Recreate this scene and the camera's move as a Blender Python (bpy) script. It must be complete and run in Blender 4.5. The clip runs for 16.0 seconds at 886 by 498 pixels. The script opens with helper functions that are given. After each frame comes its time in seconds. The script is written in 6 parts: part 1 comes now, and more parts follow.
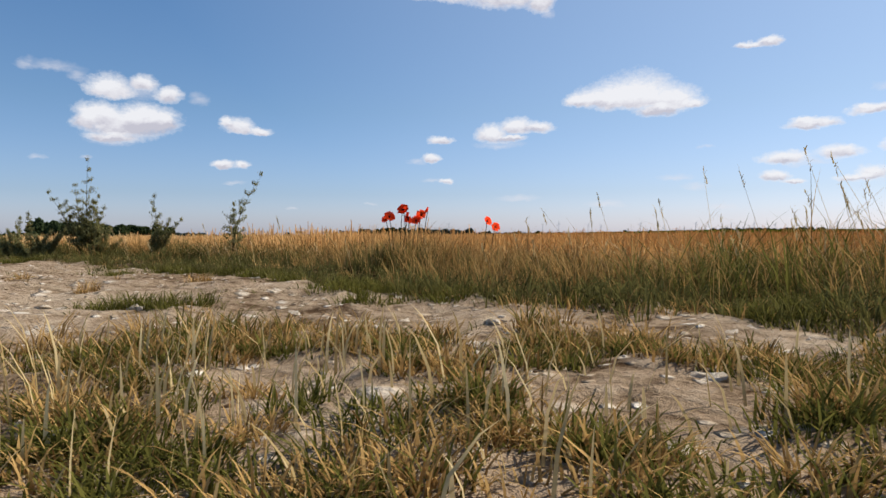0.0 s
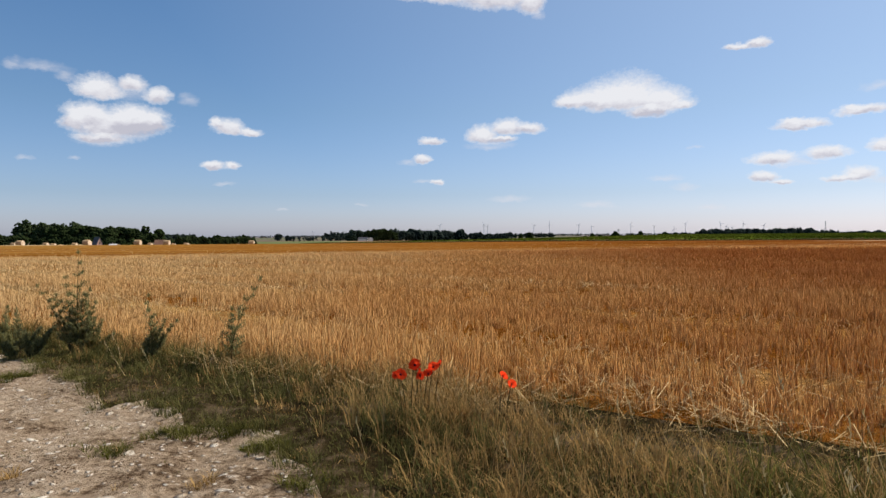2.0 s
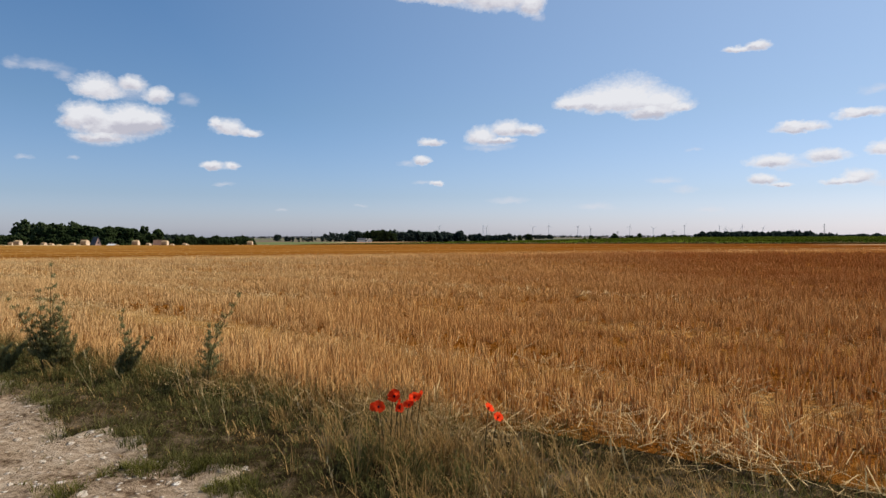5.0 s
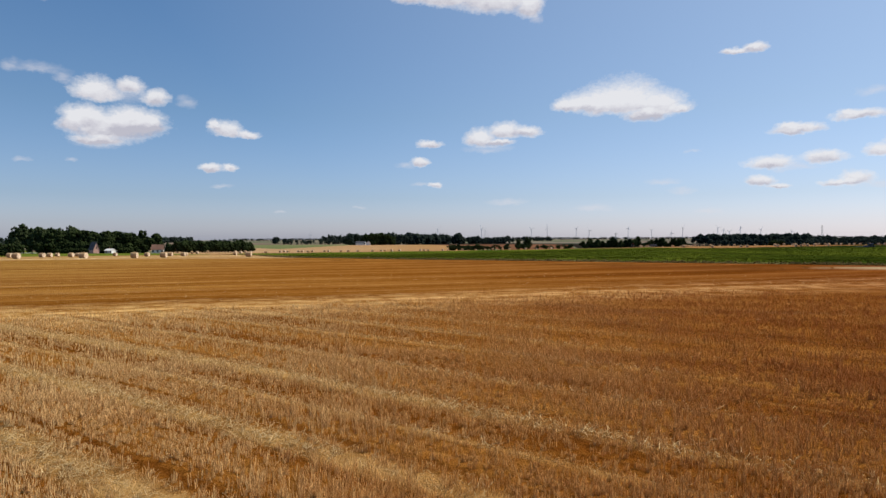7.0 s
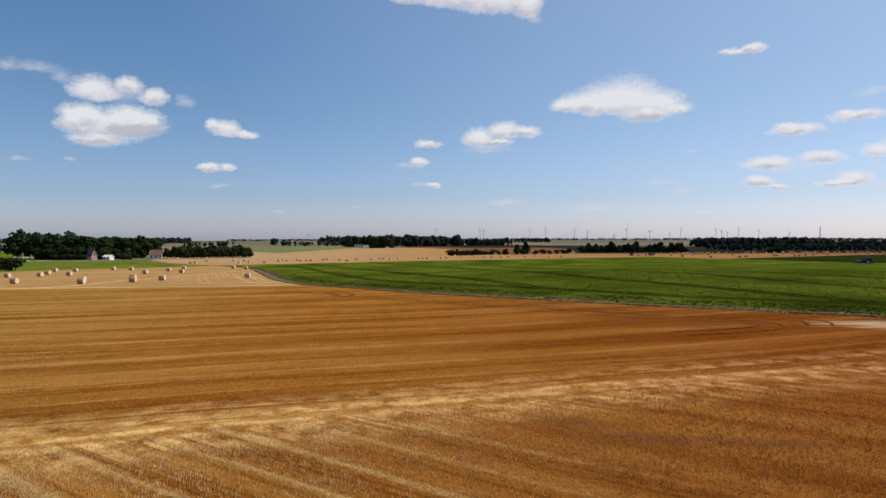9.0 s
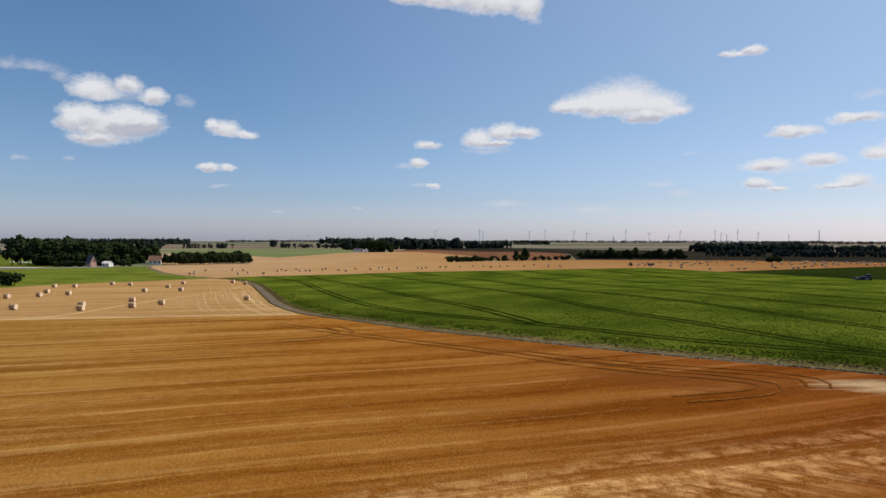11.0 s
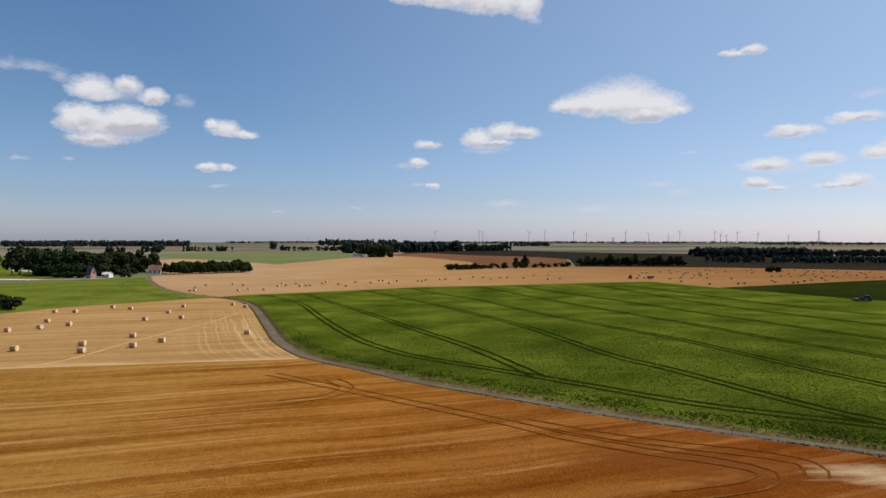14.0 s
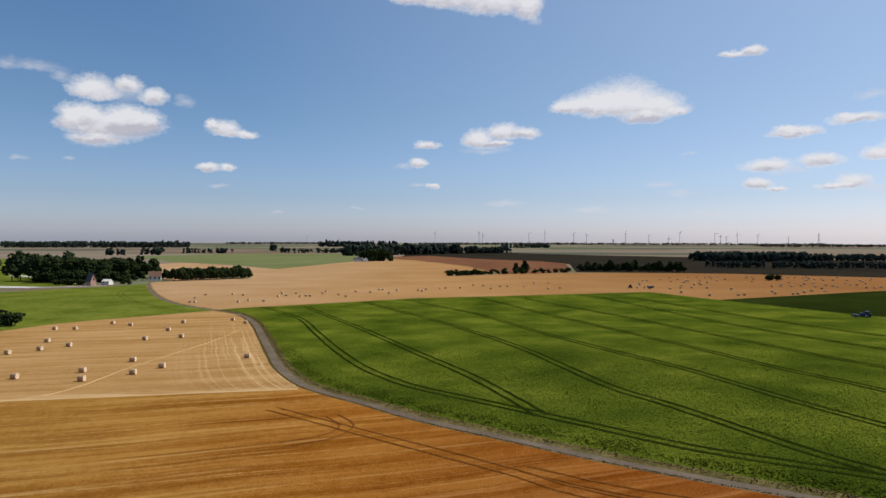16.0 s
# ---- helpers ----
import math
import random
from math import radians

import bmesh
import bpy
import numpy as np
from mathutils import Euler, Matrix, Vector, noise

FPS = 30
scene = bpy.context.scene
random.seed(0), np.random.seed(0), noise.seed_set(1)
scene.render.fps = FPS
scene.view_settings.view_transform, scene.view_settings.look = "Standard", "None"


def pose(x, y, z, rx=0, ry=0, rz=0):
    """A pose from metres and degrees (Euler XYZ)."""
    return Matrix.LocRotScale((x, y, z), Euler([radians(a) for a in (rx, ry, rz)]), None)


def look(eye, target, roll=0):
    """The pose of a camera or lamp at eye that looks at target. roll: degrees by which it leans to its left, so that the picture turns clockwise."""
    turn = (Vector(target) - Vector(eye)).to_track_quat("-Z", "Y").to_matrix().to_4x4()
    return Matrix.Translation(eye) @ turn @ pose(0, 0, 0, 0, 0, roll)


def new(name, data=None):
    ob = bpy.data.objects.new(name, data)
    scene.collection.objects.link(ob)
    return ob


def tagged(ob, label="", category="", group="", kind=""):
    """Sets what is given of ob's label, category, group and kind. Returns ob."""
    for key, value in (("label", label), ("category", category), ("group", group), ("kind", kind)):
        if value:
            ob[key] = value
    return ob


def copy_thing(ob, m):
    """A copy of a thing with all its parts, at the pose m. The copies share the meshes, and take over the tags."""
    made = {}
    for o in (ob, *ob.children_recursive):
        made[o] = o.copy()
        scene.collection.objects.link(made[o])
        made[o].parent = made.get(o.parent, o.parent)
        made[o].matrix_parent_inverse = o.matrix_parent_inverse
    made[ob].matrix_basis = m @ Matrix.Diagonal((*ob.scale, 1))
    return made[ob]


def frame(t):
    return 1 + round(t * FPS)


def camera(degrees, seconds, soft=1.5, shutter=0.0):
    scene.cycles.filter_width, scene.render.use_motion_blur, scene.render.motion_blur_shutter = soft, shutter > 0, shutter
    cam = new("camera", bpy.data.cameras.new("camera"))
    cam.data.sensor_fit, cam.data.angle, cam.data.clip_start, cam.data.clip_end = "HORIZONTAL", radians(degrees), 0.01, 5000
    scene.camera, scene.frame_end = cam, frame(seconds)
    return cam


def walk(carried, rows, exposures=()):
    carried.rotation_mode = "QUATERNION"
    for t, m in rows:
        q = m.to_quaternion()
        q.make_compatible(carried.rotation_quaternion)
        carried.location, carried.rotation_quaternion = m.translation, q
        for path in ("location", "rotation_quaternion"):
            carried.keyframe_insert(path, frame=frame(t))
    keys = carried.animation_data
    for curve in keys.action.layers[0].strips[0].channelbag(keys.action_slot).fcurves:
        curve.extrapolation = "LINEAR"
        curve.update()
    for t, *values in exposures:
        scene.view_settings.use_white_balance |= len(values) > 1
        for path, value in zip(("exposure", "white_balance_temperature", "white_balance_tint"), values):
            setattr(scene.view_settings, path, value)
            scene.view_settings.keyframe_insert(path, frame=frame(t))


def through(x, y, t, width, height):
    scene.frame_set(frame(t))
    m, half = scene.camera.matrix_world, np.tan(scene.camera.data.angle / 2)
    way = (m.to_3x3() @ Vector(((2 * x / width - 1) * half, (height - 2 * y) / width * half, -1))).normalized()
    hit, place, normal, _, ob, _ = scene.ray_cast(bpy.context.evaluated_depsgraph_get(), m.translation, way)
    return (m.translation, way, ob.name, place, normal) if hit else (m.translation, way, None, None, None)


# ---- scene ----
cam = camera(70.0, 16.0)
PATH = [
    (0, (0.066, 0.315, 0.145), (0.085, 1.948, 0.106), -0.3),
    (0.5, (0.037, 0.376, 0.273), (0.054, 2.009, 0.232), -0.2),
    (1, (0.026, 0.411, 0.402), (0.052, 2.044, 0.364), -0.3),
    (1.5, (0.013, 0.433, 0.568), (0.049, 2.066, 0.530), -0.4),
    (2, (-0.011, 0.445, 0.712), (0.031, 2.078, 0.675), -0.4),
    (2.5, (0.047, 0.522, 0.775), (0.090, 2.155, 0.739), -0.3),
    (3, (0.042, 0.657, 0.762), (0.085, 2.290, 0.728), -0.3),
    (3.5, (0.058, 0.735, 0.759), (0.100, 2.368, 0.725), -0.2),
    (6, (0.028, 0.531, 0.861), (0.074, 2.164, 0.828), -0.2),
    (6.5, (0.012, 0.574, 1.430), (0.070, 2.573, 1.394), -0.28),
    (7, (0.010, 0.625, 2.504), (0.069, 2.624, 2.468), -0.24),
    (7.5, (-0.020, 0.647, 3.601), (0.040, 2.646, 3.565), -0.2),
    (8, (-0.035, 0.694, 4.618), (0.026, 2.693, 4.583), -0.19),
    (8.5, (-0.063, 0.730, 5.765), (0.001, 2.729, 5.729), -0.19),
    (9, (-0.081, 0.754, 6.766), (-0.017, 2.753, 6.730), -0.16),
    (9.5, (-0.083, 0.767, 7.903), (-0.018, 2.766, 7.868), -0.08),
    (10, (-0.085, 0.772, 8.975), (-0.019, 2.771, 8.941), 0.0),
    (12.5, (-0.129, 0.709, 14.89), (-0.063, 2.707, 14.857), 0.1),
    (13, (-0.136, 0.676, 15.969), (-0.069, 2.675, 15.935), 0.0),
    (13.5, (-0.121, 0.692, 17.044), (-0.055, 2.691, 17.01), -0.0),
    (14, (-0.151, 0.655, 18.222), (-0.084, 2.654, 18.188), -0.0),
    (14.5, (-0.2, 0.709, 19.443), (-0.133, 2.708, 19.409), 0.1),
    (15, (-0.193, 0.71, 20.754), (-0.126, 2.708, 20.72), 0.1),
    (15.5, (-0.156, 0.661, 21.886), (-0.089, 2.66, 21.853), 0.1),
    (16, (-0.191, 0.686, 22.972), (-0.124, 2.685, 22.939), 0.1),
]
walk(cam, [(t, look(eye, target, roll)) for t, eye, target, roll in PATH], [(0.0, 0.10), (0.8, 0.10), (2.0, 0.04), (4.0, 0.0), (7.0, -0.04), (10.0, -0.08), (16.0, -0.10)])

# ---- light ----
SUN_ELEVATION, SUN_AZIMUTH = 48.0, 66.0     # degrees; azimuth clockwise from +y
SUN_WAY = Vector((math.sin(radians(SUN_AZIMUTH)) * math.cos(radians(SUN_ELEVATION)),
                  math.cos(radians(SUN_AZIMUTH)) * math.cos(radians(SUN_ELEVATION)),
                  math.sin(radians(SUN_ELEVATION))))
world = bpy.data.worlds.new("summer_sky")
world.use_nodes = True
scene.world = world
sky = world.node_tree.nodes.new("ShaderNodeTexSky")
sky.sky_type = "NISHITA"
sky.sun_disc = False
sky.sun_elevation, sky.sun_rotation = radians(SUN_ELEVATION), radians(SUN_AZIMUTH)
sky.altitude, sky.air_density, sky.dust_density, sky.ozone_density = 100, 1.0, 1.0, 2.0
SKY_STRENGTH = 0.096
sun_data = bpy.data.lights.new("sun", "SUN")
sun_data.energy, sun_data.angle, sun_data.color = 5.0, radians(0.53), (1.0, 0.92, 0.79)
sun = new("sun", sun_data)
sun.matrix_world = look(SUN_WAY * 100, (0, 0, 0))


# ---- materials ----
# lines that the combine left along the field's near edge: y + 0.74 x = const, and their half width
LINE_SLOPE = 0.74
PALE_LINES = [(4.65, 0.30), (7.05, 0.25), (8.7, 0.10), (10.2, 0.26), (12.5, 0.13), (15.45, 0.12), (17.7, 0.16), (20.3, 0.13), (23.0, 0.15)]
LONG_PALE = [(27.6, 0.22), (31.2, 0.16), (35.0, 0.25), (41.0, 0.5), (48.1, 0.28), (56.5, 0.25), (63.6, 0.20), (70.0, 0.3), (77.0, 0.3), (84.0, 0.35)]
LONG_BARE = [(26.8, 0.15), (29.8, 0.22), (30.7, 0.15), (33.2, 0.22), (38.0, 0.3), (44.8, 0.3), (51.7, 0.25), (54.0, 0.15), (60.0, 0.2), (64.4, 0.15), (67.0, 0.25), (74.0, 0.25)]
BARE_LINES = [(5.3, 0.08), (7.62, 0.09), (9.2, 0.05), (10.8, 0.07), (13.0, 0.05), (14.95, 0.12), (17.1, 0.07), (19.4, 0.08), (21.8, 0.09)]


def add(nt, kind, ins=None, operation=None, distance=None):
    n = nt.nodes.new(kind)
    if operation:
        n.operation = operation
    if distance:
        n.distance = distance
    for k, v in (ins or {}).items():
        if isinstance(v, bpy.types.NodeSocket):
            nt.links.new(v, n.inputs[k])
        else:
            n.inputs[k].default_value = v
    return n


def ramp(nt, fac, stops):
    n = add(nt, "ShaderNodeValToRGB", {"Fac": fac})
    els = n.color_ramp.elements
    while len(els) < len(stops):
        els.new(0.5)
    for e, (p, c) in zip(els, stops):
        e.position, e.color = p, (*c, 1)
    return n.outputs["Color"]


def math_node(nt, op, a, b=0.0, c=None):
    n = add(nt, "ShaderNodeMath", {0: a, 1: b}, operation=op)
    if c is not None:
        if isinstance(c, bpy.types.NodeSocket):
            nt.links.new(c, n.inputs[2])
        else:
            n.inputs[2].default_value = c
    return n.outputs[0]


def mix(nt, fac, a, b, blend="MIX"):
    n = nt.nodes.new("ShaderNodeMix")
    n.data_type, n.blend_type = "RGBA", blend
    for i, v in ((0, fac), (6, a), (7, b)):
        if isinstance(v, bpy.types.NodeSocket):
            nt.links.new(v, n.inputs[i])
        else:
            n.inputs[i].default_value = v if i == 0 else (*v[:3], 1)
    return n.outputs[2]


def noise_tex(nt, vec, scale, detail=4.0, rough=0.6, dist=0.0):
    n = add(nt, "ShaderNodeTexNoise", {"Vector": vec, "Scale": scale, "Detail": detail, "Roughness": rough, "Distortion": dist})
    return n.outputs["Fac"]


def coords(nt, turn=0.0, stretch=(1, 1, 1)):
    tc = nt.nodes.new("ShaderNodeTexCoord")
    mp = add(nt, "ShaderNodeMapping", {"Vector": tc.outputs["Object"], "Rotation": (0, 0, radians(turn)), "Scale": stretch})
    return mp.outputs["Vector"]


def begin(name):
    m = bpy.data.materials.new(name)
    m.use_nodes = True
    return m, m.node_tree, m.node_tree.nodes["Principled BSDF"]


def finish(m, nt, b, col, rough=0.9, spec=0.15, bump=None, strength=0.4, dist=0.02, metal=0.0):
    nt.links.new(col, b.inputs["Base Color"])
    b.inputs["Roughness"].default_value = rough
    b.inputs["Specular IOR Level"].default_value = spec if spec > 0.12 else 0.0    # matt earth and plants have no sheen
    b.inputs["Metallic"].default_value = metal
    if bump is not None:
        bn = add(nt, "ShaderNodeBump", {"Height": bump, "Strength": strength, "Distance": dist})
        nt.links.new(bn.outputs[0], b.inputs["Normal"])
    return m


def surface(name, dark, mid, light, fine=8.0, broad=0.4, rough=0.9, bump=0.4, dist=0.02, spec=0.03, spread=0.18, turn=0.0, stretch=(1, 1, 1)):
    """A matt surface with grain and broad blotches."""
    m, nt, b = begin(name)
    v = coords(nt, turn, stretch)
    f = noise_tex(nt, v, fine, 6, 0.7)
    g = noise_tex(nt, v, broad, 3, 0.55)
    s = math_node(nt, "MULTIPLY_ADD", f, 0.55, math_node(nt, "MULTIPLY", g, 0.45))
    col = ramp(nt, s, [(0.5 - spread, dark), (0.5, mid), (0.5 + spread, light)])
    return finish(m, nt, b, col, rough, spec, f, bump, dist)


def leafy(name, dark, light, rough=0.6, through=0.25, source="island", spec=0.08):
    """Leaves, blades and straw: colour differs from piece to piece, some light shines through."""
    m, nt, b = begin(name)
    if source == "island":
        r = nt.nodes.new("ShaderNodeNewGeometry").outputs["Random Per Island"]
    else:
        r = nt.nodes.new("ShaderNodeObjectInfo").outputs["Random"]
    g = noise_tex(nt, coords(nt), 1.3, 3, 0.6)
    s = math_node(nt, "MULTIPLY_ADD", r, 0.6, math_node(nt, "MULTIPLY", g, 0.4))
    col = ramp(nt, s, [(0.1, dark), (0.9, light)])
    finish(m, nt, b, col, rough, spec)
    if through:
        tr = add(nt, "ShaderNodeBsdfTranslucent", {"Color": col})
        ms = add(nt, "ShaderNodeMixShader", {0: through, 1: b.outputs[0], 2: tr.outputs[0]})
        nt.links.new(ms.outputs[0], nt.nodes["Material Output"].inputs["Surface"])
    return m


def plain(name, col, rough=0.6, spec=0.3, metal=0.0, vary=0.15, scale=3.0):
    """Paint, metal or plaster with slight dirt."""
    m, nt, b = begin(name)
    f = noise_tex(nt, coords(nt), scale, 5, 0.7)
    c = ramp(nt, f, [(0.3, tuple(x * (1 - vary) for x in col)), (0.7, tuple(min(1, x * (1 + vary * 0.4)) for x in col))])
    return finish(m, nt, b, c, rough, spec, f, 0.1, 0.01, metal)


# tint across x: straw seen from its sunlit side, then from its shaded side
def sun_side_tint(nt, x, n):
    f = add(nt, "ShaderNodeMapRange", {0: math_node(nt, "MULTIPLY_ADD", n, 24.0, x), 1: -34.0, 2: 44.0}).outputs[0]
    return ramp(nt, f, [(0.0, (1.0, 1.10, 1.20)), (0.45, (0.92, 0.80, 0.66)), (1.0, (0.64, 0.41, 0.36))])


def straw_material():
    """Standing straw; paler sunlit and redder shaded straw is painted across x."""
    m = leafy("cut_straw", (0.40, 0.185, 0.056), (0.84, 0.55, 0.25), 0.7, 0.4)
    nt = m.node_tree
    b = nt.nodes["Principled BSDF"]
    tr = next(n for n in nt.nodes if n.bl_idname == "ShaderNodeBsdfTranslucent")
    old = b.inputs["Base Color"].links[0].from_socket
    v = nt.nodes.new("ShaderNodeTexCoord").outputs["Object"]
    sep = add(nt, "ShaderNodeSeparateXYZ", {0: v})
    f = add(nt, "ShaderNodeMapRange", {0: math_node(nt, "MULTIPLY_ADD", noise_tex(nt, v, 0.25, 3, 0.6), 12.0, sep.outputs[0]), 1: 1.0, 2: 15.0}).outputs[0]
    col = mix(nt, 1.0, old, ramp(nt, f, [(0.0, (1.06, 1.18, 1.32)), (0.40, (0.97, 0.90, 0.78)), (1.0, (0.74, 0.48, 0.34))]), "MULTIPLY")
    nt.links.new(col, b.inputs["Base Color"])
    nt.links.new(col, tr.inputs["Color"])
    return m


def chalk_material():
    """Pale stony earth: broken chalk lying in beige soil."""
    m, nt, b = begin("chalky_earth")
    v = coords(nt)
    fine, broad = noise_tex(nt, v, 30, 6, 0.7), noise_tex(nt, v, 2.0, 4, 0.6)
    s = math_node(nt, "MULTIPLY_ADD", fine, 0.5, math_node(nt, "MULTIPLY", broad, 0.5))
    col = ramp(nt, s, [(0.40, (0.080, 0.048, 0.027)), (0.49, (0.295, 0.212, 0.140)), (0.62, (0.46, 0.36, 0.258))])
    h = fine
    for scale, lo, hi in ((17.0, 0.30, 0.16), (38.0, 0.32, 0.18)):
        vo = add(nt, "ShaderNodeTexVoronoi", {"Vector": mix(nt, 0.03, v, add(nt, "ShaderNodeTexNoise", {"Vector": v, "Scale": 12.0}).outputs["Color"]), "Scale": scale})
        pick = add(nt, "ShaderNodeSeparateColor", {0: vo.outputs["Color"]}).outputs
        chip = add(nt, "ShaderNodeMapRange", {0: vo.outputs["Distance"], 1: lo, 2: hi}).outputs[0]
        chip = math_node(nt, "MULTIPLY", chip, add(nt, "ShaderNodeMapRange", {0: pick[0], 1: 0.5, 2: 0.6}).outputs[0])
        tone = ramp(nt, pick[1], [(0.0, (0.34, 0.26, 0.18)), (0.5, (0.56, 0.47, 0.37)), (1.0, (0.76, 0.69, 0.59))])
        col = mix(nt, chip, col, tone)
        h = math_node(nt, "MULTIPLY_ADD", chip, 0.5, h)
    return finish(m, nt, b, col, 0.95, 0.0, h, 0.8, 0.03)


def stubble_material(name, dark, mid, light, straw, near_rows=True):
    """Cut cereal: drill rows, combine and wheel lines, straw litter, bare patches. Lines follow the field's edge near it and the long side further in."""
    m, nt, b = begin(name)
    tc = nt.nodes.new("ShaderNodeTexCoord").outputs["Object"]
    sep = add(nt, "ShaderNodeSeparateXYZ", {0: tc})
    x, y = sep.outputs[0], sep.outputs[1]
    warp = noise_tex(nt, coords(nt), 0.03, 2)
    across_far = math_node(nt, "MULTIPLY_ADD", x, -0.27, math_node(nt, "MULTIPLY_ADD", warp, 5.0, y))
    across_near = math_node(nt, "MULTIPLY_ADD", x, LINE_SLOPE, math_node(nt, "MULTIPLY_ADD", warp, 0.8, y))
    # the bend of the headland, where the lines change direction
    bend = math_node(nt, "MULTIPLY_ADD", math_node(nt, "MULTIPLY", x, x), -0.001, math_node(nt, "MULTIPLY_ADD", x, 0.33, 26.0))
    over = math_node(nt, "SUBTRACT", y, bend)
    if near_rows:
        side = add(nt, "ShaderNodeMapRange", {0: math_node(nt, "MULTIPLY_ADD", warp, 1.2, over), 1: -0.6, 2: 0.9}).outputs[0]
    else:
        side = 1.0

    def lines(freq, detail, lo, hi, seed):
        out = []
        for a, sc in ((across_near, 1.0), (across_far, 0.55)):
            along = math_node(nt, "MULTIPLY", x, 0.02)
            c = add(nt, "ShaderNodeCombineXYZ", {0: math_node(nt, "MULTIPLY", a, freq * sc), 1: along, 2: seed})
            out.append(add(nt, "ShaderNodeMapRange", {0: noise_tex(nt, c.outputs[0], 1.0, detail, 0.55), 1: lo, 2: hi}).outputs[0])
        if not near_rows:
            return out[1]
        d = math_node(nt, "SUBTRACT", out[1], out[0])
        return math_node(nt, "MULTIPLY_ADD", d, side, out[0])

    v = coords(nt)
    fine = noise_tex(nt, v, 9.0, 8, 0.75)
    mid_n = noise_tex(nt, v, 0.9, 5, 0.7)
    grit = noise_tex(nt, v, 4.0, 4, 0.7)
    broad = noise_tex(nt, v, 0.05, 3, 0.6)
    band = lines(0.55, 3.0, 0.35, 0.65, 1.0)
    s = math_node(nt, "MULTIPLY_ADD", fine, 0.25, math_node(nt, "MULTIPLY_ADD", grit, 0.30, math_node(nt, "MULTIPLY_ADD", broad, 0.24, math_node(nt, "MULTIPLY_ADD", mid_n, 0.19, math_node(nt, "MULTIPLY", band, 0.18)))))
    col = ramp(nt, s, [(0.38, dark), (0.52, mid), (0.66, light)])
    # thin pale lines of straw, broken up by the grain
    pale = lines(2.6, 2.0, 0.56, 0.66, 7.0)
    brk = add(nt, "ShaderNodeMapRange", {0: mid_n, 1: 0.35, 2: 0.65, 3: 0.25, 4: 1.0}).outputs[0]
    col = mix(nt, math_node(nt, "MULTIPLY", math_node(nt, "MULTIPLY", pale, brk), 0.32 if near_rows else 0.4), col, straw)
    wheel = lines(0.8, 1.0, 0.68, 0.73, 13.0)
    if near_rows:
        # combine lines along the edge
        run = math_node(nt, "MULTIPLY_ADD", x, LINE_SLOPE, math_node(nt, "MULTIPLY_ADD", math_node(nt, "SINE", math_node(nt, "MULTIPLY", x, 0.4)), 0.12, y))
        run = math_node(nt, "MULTIPLY_ADD", math_node(nt, "SUBTRACT", grit, 0.5), 0.35, run)

        def strips(rows, run):
            out = None
            for c, w in rows:
                q = add(nt, "ShaderNodeMapRange", {0: math_node(nt, "ABSOLUTE", math_node(nt, "SUBTRACT", run, c)), 1: w * 1.6, 2: w * 0.6}).outputs[0]
                out = math_node(nt, "MAXIMUM", q, out) if out else q
            return out

        near = math_node(nt, "SUBTRACT", 1.0, side)
        wheel = math_node(nt, "MAXIMUM", math_node(nt, "MULTIPLY", strips(BARE_LINES, run), near), wheel)
        long_run = math_node(nt, "MULTIPLY_ADD", x, -0.30, math_node(nt, "MULTIPLY_ADD", math_node(nt, "SINE", math_node(nt, "MULTIPLY", x, 0.13)), 0.35, y))
        long_run = math_node(nt, "MULTIPLY_ADD", math_node(nt, "SUBTRACT", mid_n, 0.5), 0.5, long_run)
        inner = add(nt, "ShaderNodeMapRange", {0: over, 1: 0.5, 2: 3.0}).outputs[0]
        patch = add(nt, "ShaderNodeMapRange", {0: noise_tex(nt, v, 0.11, 3, 0.6), 1: 0.38, 2: 0.56, 3: 0.25, 4: 1.0}).outputs[0]
        wheel = math_node(nt, "MAXIMUM", math_node(nt, "MULTIPLY", math_node(nt, "MULTIPLY", strips(LONG_BARE, long_run), patch), math_node(nt, "MULTIPLY", inner, 0.55)), wheel)
        col = mix(nt, math_node(nt, "MULTIPLY", math_node(nt, "MULTIPLY", strips(LONG_PALE, long_run), inner), math_node(nt, "MULTIPLY", patch, 0.26)), col, straw)
        col = mix(nt, math_node(nt, "MULTIPLY", math_node(nt, "MULTIPLY", strips(PALE_LINES, run), near), math_node(nt, "MULTIPLY", brk, add(nt, "ShaderNodeMapRange", {0: x, 1: -2.0, 2: 6.0, 3: 1.0, 4: 0.15}).outputs[0])), col, straw)
    col = mix(nt, math_node(nt, "MULTIPLY", wheel, 0.50), col, dark)
    if near_rows:
        # straw swath along the bend
        d = math_node(nt, "ABSOLUTE", math_node(nt, "MULTIPLY_ADD", math_node(nt, "SUBTRACT", noise_tex(nt, v, 0.35, 3), 0.5), 3.0, over))
        belt = add(nt, "ShaderNodeMapRange", {0: d, 1: 4.4, 2: 1.0}).outputs[0]
        belt = math_node(nt, "MULTIPLY", belt, add(nt, "ShaderNodeMapRange", {0: noise_tex(nt, v, 0.8, 5, 0.7), 1: 0.40, 2: 0.58}).outputs[0])
        streak = lines(2.2, 3.0, 0.38, 0.54, 21.0)
        belt = math_node(nt, "MULTIPLY", belt, math_node(nt, "MULTIPLY_ADD", streak, 0.95, 0.05))
        col = mix(nt, belt, col, (0.74, 0.53, 0.245))
